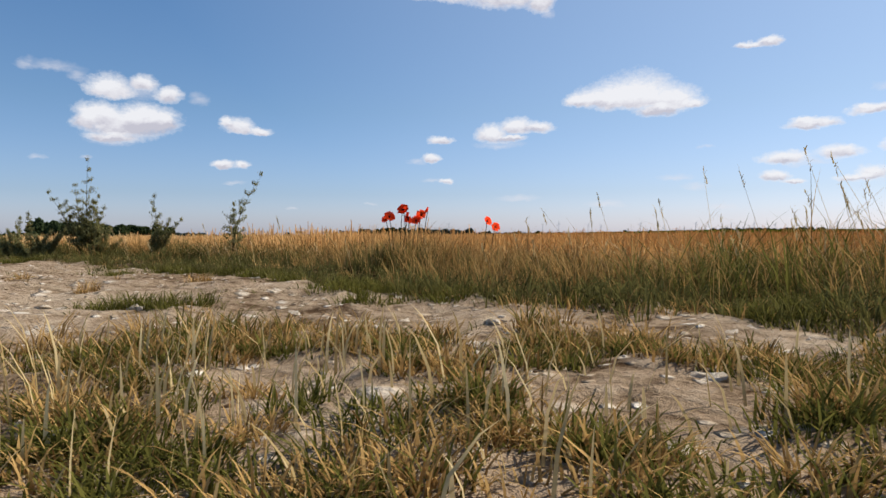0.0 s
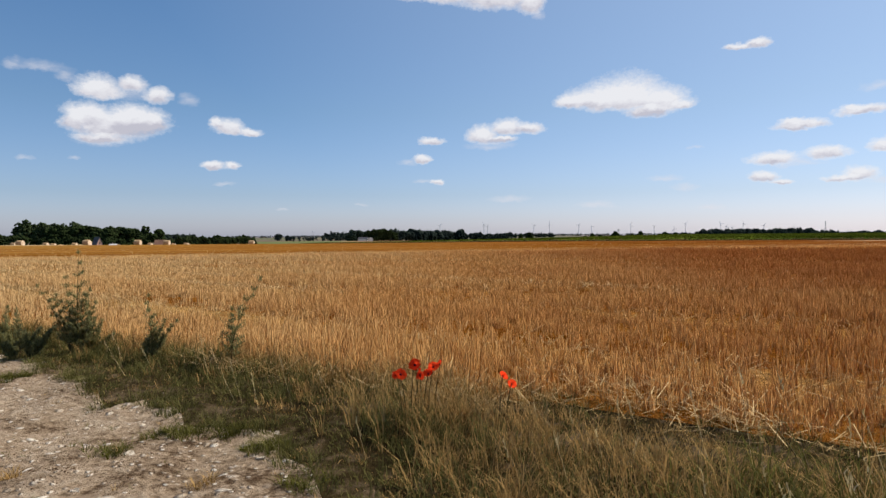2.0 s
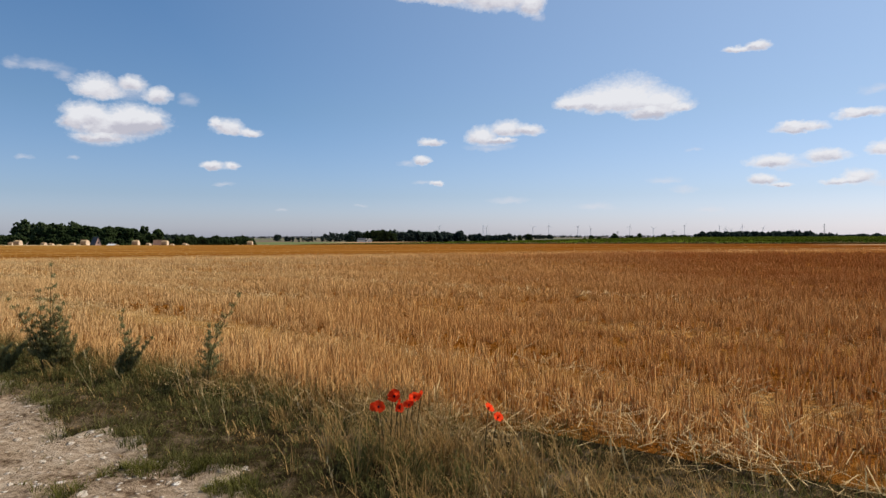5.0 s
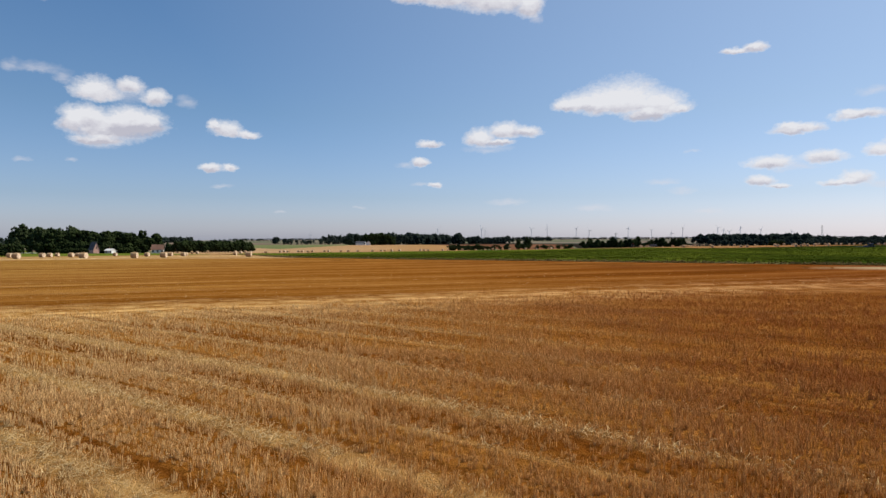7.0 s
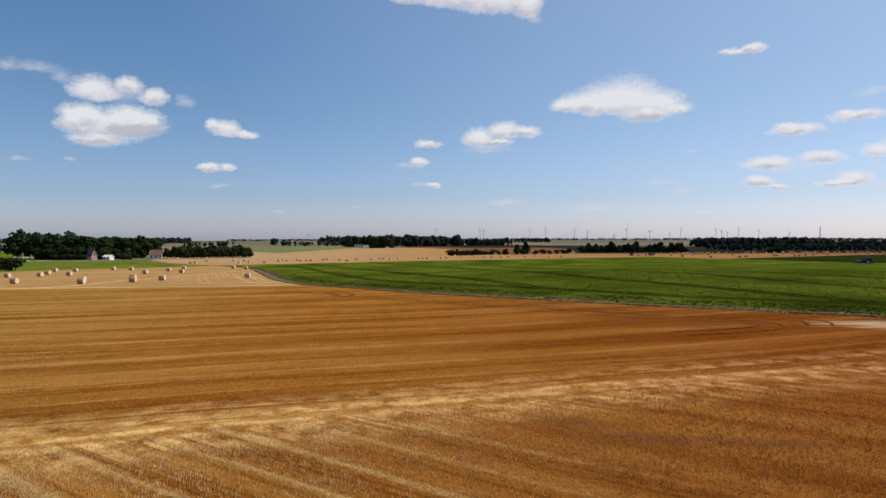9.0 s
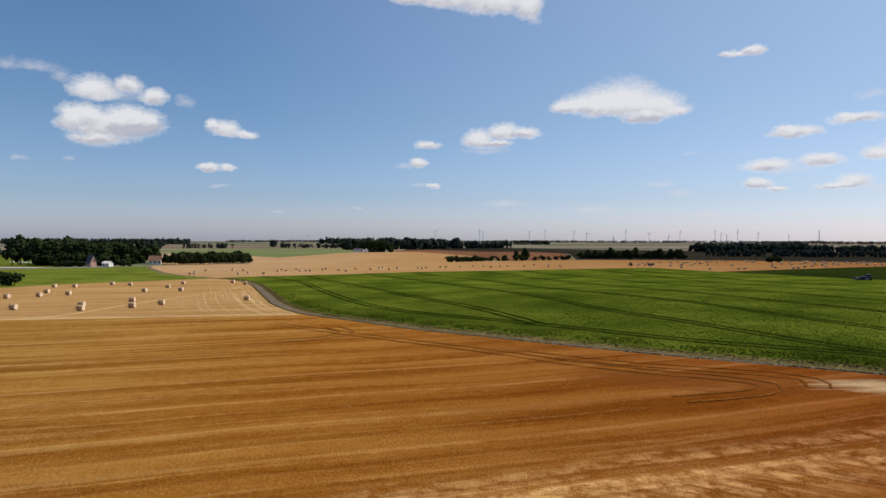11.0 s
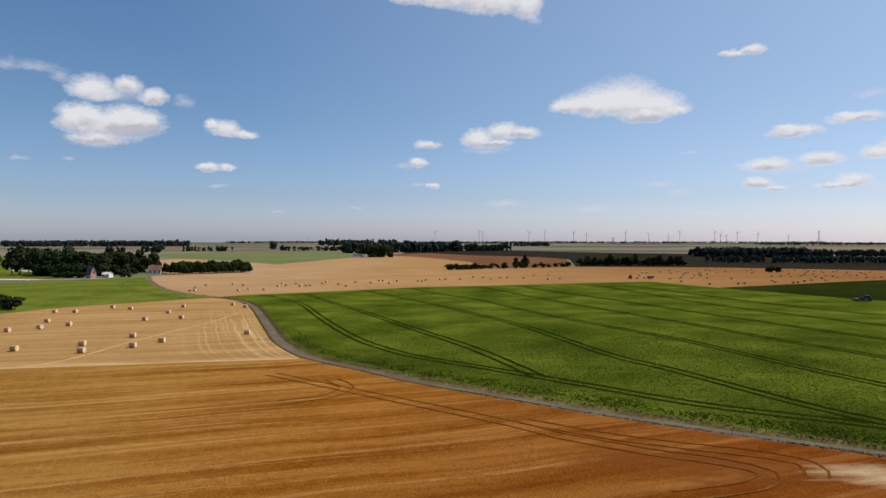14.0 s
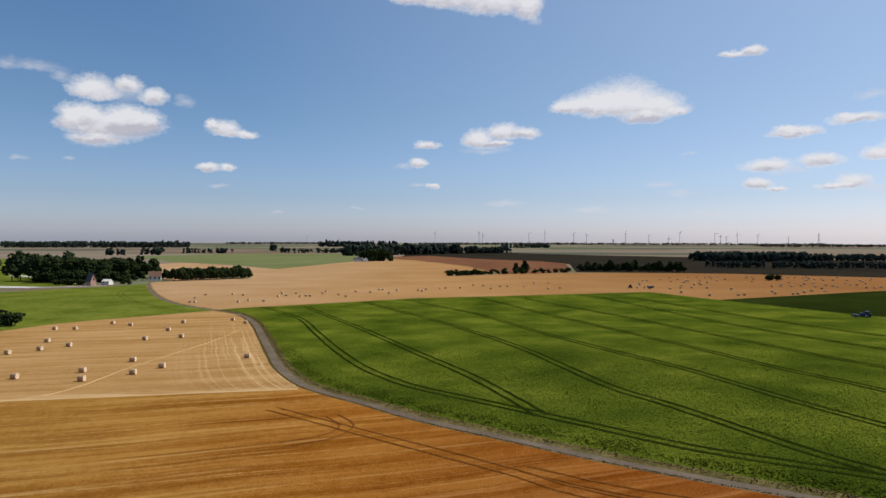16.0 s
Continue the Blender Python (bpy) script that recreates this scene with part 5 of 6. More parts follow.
M["pressed"] = surface("pressed_grass", (0.045, 0.065, 0.010), (0.065, 0.088, 0.014), (0.09, 0.11, 0.02), 0.8, 0.1, 0.9, 0.4, 0.1, 0.1)
grass_track([(-172, 385), (-160, 350), (-150, 320), (-133, 289), (-119, 268), (-95, 239), (-83, 228)], 0.6, 2.4)
grass_track([(-119, 268), (-124, 250), (-124, 230), (-122, 212)], 0.4)
M["turned"] = surface("turned_stubble", (0.085, 0.028, 0.006), (0.150, 0.055, 0.011), (0.24, 0.105, 0.026), 2.5, 0.3, 0.95, 0.6, 0.06, 0.0)
for way in ([(-20.8, 87.8), (-10.4, 79), (0, 70.2), (8.4, 63), (13, 58.3), (19.6, 53.6), (24.2, 51.2), (26.6, 48.6), (24.5, 46.2), (18, 44.4)],
            [(-12, 84), (-9.5, 79.5), (-11, 75), (-16, 72)], [(10, 63.5), (16.5, 58.6), (22, 55.6), (27.5, 53.2), (31, 50.5), (30, 47.6)]):
    grass_track(way, 0.30, 1.7, "turned", "dark wheel marks curving over the brown stubble", "turning wheel marks")


# ---- weeds and poppies ----
def bent_tube(bm, way, radii, sides=5):
    """One closed bar that bends through the points."""
    rings = []
    for i, p in enumerate(way):
        d = (way[min(i + 1, len(way) - 1)] - way[max(i - 1, 0)]).normalized()
        q = d.to_track_quat("Z", "Y")
        rings.append([bm.verts.new(p + q @ Vector((math.cos(a) * radii[i], math.sin(a) * radii[i], 0))) for a in np.arange(sides) / sides * 6.2832])
    for r0, r1 in zip(rings[:-1], rings[1:]):
        for k in range(sides):
            bm.faces.new((r0[k], r0[(k + 1) % sides], r1[(k + 1) % sides], r1[k]))
    bm.faces.new(rings[0][::-1])
    bm.faces.new(rings[-1])


def weed(x, y, height, lean, bushy, seed, label):
    rnd = random.Random(seed)
    w = new("weed")
    w.matrix_basis = SHRINK @ pose(x, y, float(rough(x, y)))
    tagged(w, label, "weed", "weeds on the verge")
    spots = []
    shoots = [(0.0, height, lean)] + [(rnd.uniform(-0.07, 0.07) * bushy, height * rnd.uniform(0.3, 0.75), rnd.uniform(-0.5, 0.5)) for _ in range(int(3.6 * bushy))]
    for ox, h, ln in shoots:
        sway, dy = rnd.uniform(-0.2, 0.2), rnd.uniform(-0.03, 0.03)
        n = 9
        way = [Vector((ox * (0.4 + 0.6 * f) + ln * h * f * f, dy + sway * h * f * 0.4, h * f - 0.01)) for f in np.arange(n + 1) / n]
        rad = [0.0030 * (1.15 - f) * (0.6 + height) for f in np.arange(n + 1) / n]
        st = bmesh.new()
        bent_tube(st, way, rad)
        part("stem", st, M["weed_stem"], w)
        twigs = bmesh.new()
        for i in range(2, n + 1):
            f, p = i / n, way[i]
            for _ in range(4 if f < 0.85 else 3):
                a = rnd.uniform(0, 6.28)
                reach = (0.03 + 0.16 * (1 - f)) * h * rnd.uniform(0.6, 1.3)
                q = p + Vector((math.cos(a) * reach, math.sin(a) * reach, reach * rnd.uniform(0.2, 0.9)))
                tube(twigs, p, q, rad[i] * 0.5, rad[i] * 0.3, 4, False)
                for g in (0.35, 0.6, 0.8, 1.0):
                    for _ in range(6):
                        spots.append((p.lerp(q, rnd.uniform(max(0.1, g - 0.25), g)) + Vector((rnd.gauss(0, 0.006), rnd.gauss(0, 0.006), rnd.gauss(0, 0.008))), 0.013 + 0.016 * (1 - f)))
            spots.append((p, 0.02 + 0.02 * (1 - f)))
        tagged(part("branchwork", twigs, M["weed_stem"], w), kind="stuff")
    pos = np.array([tuple(p) for p, _ in spots])
    size = np.array([s for _, s in spots])
    k = np.random.default_rng(seed)
    turn = k.uniform(0, 6.28, len(pos))
    me = mesh_of("leaves", *blades(pos[:, 0], pos[:, 1], pos[:, 2], size * k.uniform(0.5, 1.2, len(pos)), size * 0.26, k.uniform(0.4, 1.2, len(pos)), turn), M["weed_leaf"])
    lf = new("leaves", me)
    lf.parent = w
    return w


weed(-2.42, 5.45, 0.76, 0.06, 2.2, 3, "dark spiky bushy weed rising from the verge")
weed(-2.78, 5.38, 0.36, -0.05, 3.0, 4, "low dark green bushy weed on the verge")
weed(-2.35, 5.50, 0.44, -0.1, 2.0, 12, "low dark green bushy weed on the verge")
weed(-1.73, 5.10, 0.46, -0.06, 1.0, 5, "small upright leafy weed at the stubble edge")
weed(-1.12, 4.92, 0.60, 0.36, 0.3, 6, "tall thin leaning weed stem at the stubble edge")
weed(-3.15, 5.75, 0.34, 0.1, 2.6, 8, "low dark green bushy weed on the verge")


def poppy(x, y, height, lean, size, tip, seed):
    rnd = random.Random(seed)
    p = new("poppy")
    p.matrix_basis = SHRINK @ pose(x, y, float(rough(x, y)))
    tagged(p, "red field poppy on a thin hairy stem", "poppy", "poppies on the verge")
    st = bmesh.new()
    way = [Vector((lean * height * f * f, 0.02 * math.sin(f * 3), height * f - 0.01)) for f in np.arange(7) / 6]
    bent_tube(st, way, [0.0022 - 0.0006 * i / 6 for i in range(7)])
    prev = way[-1]
    part("stem", st, M["weed_stem"], p)
    top = Matrix.Translation(prev) @ Euler((tip, rnd.uniform(-0.4, 0.4), rnd.uniform(0, 6))).to_matrix().to_4x4()
    for k in range(4):
        bm = bmesh.new()
        n, rows = 7, 5
        grid = []
        for j in range(rows):
            f = j / (rows - 1)
            row = []
            for i in range(n):
                g = i / (n - 1) - 0.5
                wide = size * (0.25 + 1.0 * math.sin(min(1, f * 1.15) * 1.57))
                up = size * (0.55 * math.sin(f * 1.9) * 0.8 - 0.10 * g * g) + 0.004 * math.sin(g * 21 + k * 2 + seed) * f
                v = Vector((size * f * 0.95 * math.cos(g * 0.9), g * wide, up))
                row.append(bm.verts.new(top @ (Matrix.Rotation(k * math.pi / 2 + 0.15 * (k % 2), 4, "Z") @ v)))
            grid.append(row)
        for j in range(rows - 1):
            for i in range(n - 1):
                bm.faces.new((grid[j][i], grid[j][i + 1], grid[j + 1][i + 1], grid[j + 1][i]))
        part("petal", bm, M["petal"], p, smooth=True)
    bm = bmesh.new()
    bmesh.ops.create_icosphere(bm, subdivisions=2, radius=size * 0.2, matrix=top @ Matrix.Translation((0, 0, size * 0.15)))
    part("seed_capsule", bm, M["poppy_heart"], p, "dark seed capsule")
    return p


for i, (px, py, h, ln, sz, tp) in enumerate([(0.11, 3.52, 0.262, 0.05, 0.022, 0.7), (0.145, 3.50, 0.278, -0.05, 0.026, 0.9), (0.185, 3.55, 0.268, 0.1, 0.022, 1.2), (0.09, 3.46, 0.245, -0.1, 0.024, 1.0), (0.155, 3.48, 0.248, 0.0, 0.024, 1.3),
                                             (0.215, 3.53, 0.283, 0.1, 0.018, 1.1), (0.125, 3.49, 0.232, 0.1, 0.020, 1.2), (0.07, 3.50, 0.225, -0.1, 0.018, 1.1), (0.51, 3.50, 0.235, 0.05, 0.021, 1.1), (0.535, 3.46, 0.210, 0.1, 0.020, 1.3), (0.165, 3.54, 0.235, 0.1, 0.022, 1.0)]):
    poppy(px, py, h, ln, 1.1 * sz, tp, i + 1)


# ---- bales ----
def bale(x, y, turn, label):
    b = new("straw_bale")
    r, half = 0.52, 0.50
    bm = bmesh.new()
    n, m = 22, 6
    rings = []
    for j in range(m):
        f = j / (m - 1) * 2 - 1
        rr = r * (1 - 0.07 * abs(f) ** 6)
        ring = []
        for i in range(n):
            a = i / n * 6.2832
            q = rr * (1 + 0.018 * noise.noise(Vector((math.cos(a) * 3, math.sin(a) * 3, f * 4))))
            z = q * math.sin(a) + r
            ring.append(bm.verts.new((q * math.cos(a) * (1.04 if z < 0.25 else 1), f * half, max(z, 0.015))))
        rings.append(ring)
    for j in range(m - 1):
        for i in range(n):
            bm.faces.new((rings[j][i], rings[j][(i + 1) % n], rings[j + 1][(i + 1) % n], rings[j + 1][i]))
    part("body", bm, M["bale"], b, smooth=True)
    for s in (-1, 1):
        bm = bmesh.new()
        prev = None
        for k, (q, d) in enumerate(((0.93, 0.0), (0.9, 0.012), (0.72, 0.0), (0.68, 0.014), (0.48, 0.002), (0.44, 0.014), (0.22, 0.0), (0.18, 0.012), (0.02, 0.006))):
            ring = [bm.verts.new((r * q * math.cos(a), s * (half + d), max(r + r * q * math.sin(a), 0.02))) for a in np.arange(n) / n * 6.2832]
            if prev:
                for i in range(n):
                    f = (prev[i], prev[(i + 1) % n], ring[(i + 1) % n], ring[i])
                    bm.faces.new(f if s < 0 else f[::-1])
            prev = ring
        bm.faces.new(prev if s < 0 else prev[::-1])
        part("end", bm, M["bale_end"], b, "coiled straw end face")
    b.matrix_basis = pose(x, y, float(lie(x, y)) - 0.02, 0, 0, turn)
    return tagged(b, label, "bale", "round straw bales")


BALES = [(-68.7, 109.2), (-56.4, 106.9), (-60.3, 114.6), (-50.6, 112.6), (-56.4, 125.5), (-48.0, 118.6), (-35.4, 129.3), (-67.4, 156.5), (-60.2, 160.5), (-68.9, 174.4), (-72.0, 193.7), (-84.4, 186.4), (-91.8, 191.3), (-95.4, 177.6), (-100.8, 177.5), (-88.7, 153.1), (-79.8, 146.0), (-82.8, 140.2), (-86.4, 135.1), (-59.0, 199.6), (-52.9, 191.4)]
HILL_BALES = [(-101, 285), (-96, 265), (-94, 265.5), (-103, 305), (-91, 308), (-85, 304), (-76, 265), (-74, 273), (-67, 270), (-66, 293), (-69, 315), (-64, 300), (-62, 314), (-56, 293), (-54, 296), (-52, 296), (-49, 313), (-49, 326), (-40, 305), (-35, 292), (-34, 325), (-26, 319), (-23, 340), (-21, 340), (-16, 311), (-13, 333), (-2, 332), (0, 326), (2, 342), (10, 346), (13, 352), (21, 350), (31, 382), (36, 373), (37, 341), (45, 364), (49, 363), (57, 354), (70, 394), (80, 399), (67, 334), (74, 338)]
rnd = random.Random(5)
first = bale(*BALES[0], 84, "round pale straw bale on the cut stubble")
for x, y in BALES[1:]:
    copy_thing(first, pose(x, y, float(lie(x, y)) - 0.02, 0, 0, 84 + rnd.uniform(-9, 9)))
hill_bale = copy_thing(first, pose(*HILL_BALES[0], float(lie(*HILL_BALES[0])) - 0.02, 0, 0, 20))
tagged(hill_bale, "round straw bale on the stubble hillside", "bale", "bales on the hillside")
for x, y in HILL_BALES[1:]:
    copy_thing(hill_bale, pose(x, y, float(lie(x, y)) - 0.02, 0, 0, 90 + rnd.uniform(-40, 40)))
count = 0
while count < 125:
    x, y = rnd.uniform(85, 330), rnd.uniform(262, 480)
    if inside(np.array([x]), np.array([y]), HILL)[0] and abs(x - y * 0.62) < 110 and math.hypot(x - 228, y - 405) > 12 and math.hypot(x - 106, y - 315) > 14 and y > 275:
        copy_thing(hill_bale, pose(x, y, float(lie(x, y)) - 0.02, 0, 0, 90 + rnd.uniform(-40, 40)))
        count += 1


# ---- trees, hedges and woods ----
def crown_points(height, radius, low, n, seed, lobes=7):
    """Points on and within an uneven crown made of lobes."""
    k = np.random.default_rng(seed)
    mid, half = (height + low) / 2, (height - low) / 2
    c = np.stack([k.normal(0, 0.42, lobes) * radius, k.normal(0, 0.42, lobes) * radius, mid + k.uniform(-0.75, 0.55, lobes) * half], 1)
    c[0] = (0, 0, height - half * 0.45)
    s = k.uniform(0.45, 0.7, lobes)
    which = k.integers(0, lobes, n)
    d = k.normal(0, 1, (n, 3))
    d /= np.linalg.norm(d, axis=1)[:, None]
    d *= (k.uniform(0.35, 1, n) ** 0.5)[:, None]
    p = c[which] + d * s[which][:, None] * np.array([radius, radius, half * 0.75])
    p[:, 2] = np.clip(p[:, 2], low * 0.8, height)
    return p


def tree(x, y, height, radius, low, mat, seed, label, clumps=420, clump=0.55, name="tree"):
    t = new(name)
    k = random.Random(seed)
    bm = bmesh.new()
    r = height * 0.018 + 0.06
    prev = Vector((0, 0, -0.2))
    for i in range(1, 6):
        p = Vector((k.uniform(-0.15, 0.15), k.uniform(-0.15, 0.15), height * 0.8 * i / 5))
        tube(bm, prev, p, r * (1.15 - 0.18 * i), r * (1.0 - 0.18 * i), 8, False)
        prev = p
    for i in range(6):
        z = low * 0.8 + (height * 0.7 - low * 0.8) * i / 6
        a = i * 2.4 + k.uniform(-0.4, 0.4)
        tube(bm, (0, 0, z), (math.cos(a) * radius * 0.7, math.sin(a) * radius * 0.7, z + radius * 0.5), r * 0.45, r * 0.12, 6, False)
    part("trunk", bm, M["bark"], t)
    p = crown_points(height, radius, low, clumps, seed)
    c = new("crown", mesh_of("crown", *leaf_clumps(p, np.full(len(p), clump), np.random.default_rng(seed + 50)), mat))
    c.parent = t
    t.matrix_basis = pose(x, y, float(lie(x, y)), 0, 0, seed * 40)
    return tagged(t, label, "shrub" if name == "shrub" else "tree")


def plant(models, spots, seed, lo=0.8, hi=1.15):
    k = random.Random(seed)
    for i, (x, y) in enumerate(spots):
        s = k.uniform(lo, hi)
        o = copy_thing(models[i % len(models)], pose(x, y, 0))
        o.matrix_basis = pose(x, y, float(lie(x, y)), 0, 0, k.uniform(0, 360)) @ Matrix.Diagonal((s * k.uniform(0.9, 1.1), s * k.uniform(0.9, 1.1), s * k.uniform(0.9, 1.1), 1))


def along(a, b, n, spread, seed):
    k = random.Random(seed)
    return [(a[0] + (b[0] - a[0]) * (i + 0.5) / n + k.uniform(-spread, spread), a[1] + (b[1] - a[1]) * (i + 0.5) / n + k.uniform(-spread, spread)) for i in range(n)]


broad_a = tree(-225, 455, 16.5, 6.2, 0.8, M["leaf"], 1, "dark broadleaf tree in the village copse", 420, 1.15)
broad_b = tree(-243, 462, 16, 5.8, 0.8, M["leaf"], 2, "dark broadleaf tree in the village copse", 420, 1.15)
broad_c = tree(-218, 466, 15, 6.2, 0.6, M["leaf"], 3, "dark broadleaf tree in the village copse", 420, 1.15)
poplar_a = tree(-276, 478, 19, 4.2, 3.5, M["leaf_pale"], 4, "grey-green poplar at the edge of the copse", 340, 0.95)
poplar_b = tree(-284, 490, 18, 4.0, 3.0, M["leaf_pale"], 5, "grey-green poplar at the edge of the copse", 340, 0.95)
shrub_a = tree(-121.5, 190, 3.6, 2.6, 0.2, M["leaf"], 6, "rounded green shrub at the meadow's edge", 170, 0.42, "shrub")
shrub_b = tree(-126, 193, 3.0, 2.4, 0.2, M["leaf"], 7, "rounded green shrub at the meadow's edge", 160, 0.42, "shrub")
hedge_a = tree(-180, 466, 9.0, 3.6, 0.4, M["leaf"], 8, "dark hedgerow tree beside the road", 230, 0.78)
hedge_b = tree(-176, 470, 8.2, 3.4, 0.4, M["leaf"], 9, "dark hedgerow tree beside the road", 230, 0.78)

plant([broad_a, broad_b, broad_c], along((-262, 446), (-226, 456), 15, 4, 1) + along((-268, 462), (-220, 474), 17, 5, 12) + along((-272, 482), (-228, 492), 15, 5, 2) + along((-236, 506), (-216, 512), 6, 4, 3), 21, 0.85, 1.08)
plant([poplar_a, poplar_b], along((-300, 478), (-252, 456), 12, 4, 4) + along((-310, 500), (-270, 500), 6, 5, 5), 22, 0.85, 1.1)
plant([broad_b, broad_a], [(-352, 560), (-346, 566), (-224, 420), (-230, 424), (-238, 426), (-243, 431), (-217, 419), (-213, 416)], 23, 0.42, 0.6)
plant([hedge_a, hedge_b], along((-179, 468), (-138, 506), 22, 1.4, 6) + along((-180, 476), (-141, 512), 16, 2.0, 7), 24, 0.8, 1.08)
plant([hedge_a, hedge_b], [(-191, 480), (-187, 482), (-206, 472), (-210, 468), (-204, 486), (-196, 490), (-188, 490), (-213, 460), (-216, 452), (-221, 446)] + along((-262, 440), (-222, 448), 14, 2, 41), 43, 0.6, 1.0)
# round the farm on the hill
plant([broad_a, broad_c], [(-70, 836), (-62, 832), (-56, 838), (-50, 834), (-66, 848), (-44, 838), (-78, 846), (-58, 852)], 25, 0.75, 1.15)
# hedge below the ploughed field
plant([shrub_a, shrub_b], along((22, 532), (58, 556), 12, 1.0, 8) + along((58, 556), (140, 586), 12, 1.5, 9), 26, 0.9, 1.6)
plant([broad_a, hedge_a], [(88, 590), (93, 592), (97, 594), (112, 592)], 27, 0.45, 0.7)
plant([broad_b, hedge_b], along((152, 612), (206, 606), 15, 2.5, 10) + along((212, 606), (256, 602), 13, 2.5, 14) + along((156, 618), (252, 608), 16, 3, 15), 28, 0.45, 0.68)
plant([shrub_b, shrub_a], [(226, 406), (229, 407), (231.5, 405.5), (-130, 195), (-117.5, 187)], 29, 1.0, 1.35)
# along the yard by the chapel
plant([shrub_a, shrub_b], along((-235, 412), (-214, 410), 6, 1, 11) + [(-196, 424), (-191, 420)], 30, 0.8, 1.2)


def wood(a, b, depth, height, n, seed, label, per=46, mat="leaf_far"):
    """A far wood: many crowns grown together, with haze in the leaf colour."""
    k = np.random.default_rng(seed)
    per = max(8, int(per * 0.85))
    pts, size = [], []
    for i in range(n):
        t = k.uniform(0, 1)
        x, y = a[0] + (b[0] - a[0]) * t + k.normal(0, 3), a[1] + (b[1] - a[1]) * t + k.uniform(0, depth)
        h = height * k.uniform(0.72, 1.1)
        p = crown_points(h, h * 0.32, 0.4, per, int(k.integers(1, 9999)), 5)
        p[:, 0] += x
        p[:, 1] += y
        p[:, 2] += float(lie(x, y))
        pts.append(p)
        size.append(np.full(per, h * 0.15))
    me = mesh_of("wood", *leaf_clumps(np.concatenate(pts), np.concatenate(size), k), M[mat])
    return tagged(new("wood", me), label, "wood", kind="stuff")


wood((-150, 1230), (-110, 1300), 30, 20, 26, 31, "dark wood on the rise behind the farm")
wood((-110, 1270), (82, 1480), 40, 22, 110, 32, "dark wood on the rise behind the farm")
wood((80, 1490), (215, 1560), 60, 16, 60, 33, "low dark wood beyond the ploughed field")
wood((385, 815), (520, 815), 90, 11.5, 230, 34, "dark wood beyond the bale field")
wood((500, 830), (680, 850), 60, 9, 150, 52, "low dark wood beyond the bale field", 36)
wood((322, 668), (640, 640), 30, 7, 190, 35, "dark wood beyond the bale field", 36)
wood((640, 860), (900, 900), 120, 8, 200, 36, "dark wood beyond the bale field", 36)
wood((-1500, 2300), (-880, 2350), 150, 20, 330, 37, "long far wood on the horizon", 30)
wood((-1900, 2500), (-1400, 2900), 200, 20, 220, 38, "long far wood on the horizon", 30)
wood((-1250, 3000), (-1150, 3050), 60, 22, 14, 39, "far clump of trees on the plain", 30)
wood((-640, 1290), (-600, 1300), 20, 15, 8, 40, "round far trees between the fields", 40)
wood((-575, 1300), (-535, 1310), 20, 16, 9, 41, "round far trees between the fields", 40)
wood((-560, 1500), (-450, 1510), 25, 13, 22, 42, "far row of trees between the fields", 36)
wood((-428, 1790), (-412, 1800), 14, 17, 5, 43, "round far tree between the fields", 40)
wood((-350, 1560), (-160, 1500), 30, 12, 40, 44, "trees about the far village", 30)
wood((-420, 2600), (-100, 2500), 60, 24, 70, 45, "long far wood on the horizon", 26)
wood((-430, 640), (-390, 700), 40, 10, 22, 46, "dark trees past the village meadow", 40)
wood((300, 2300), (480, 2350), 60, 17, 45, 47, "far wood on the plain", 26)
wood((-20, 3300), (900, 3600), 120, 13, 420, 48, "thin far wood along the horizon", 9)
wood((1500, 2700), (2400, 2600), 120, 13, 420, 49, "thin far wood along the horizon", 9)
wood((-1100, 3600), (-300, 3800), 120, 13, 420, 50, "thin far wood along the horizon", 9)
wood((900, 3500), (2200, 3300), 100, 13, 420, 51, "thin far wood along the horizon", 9)


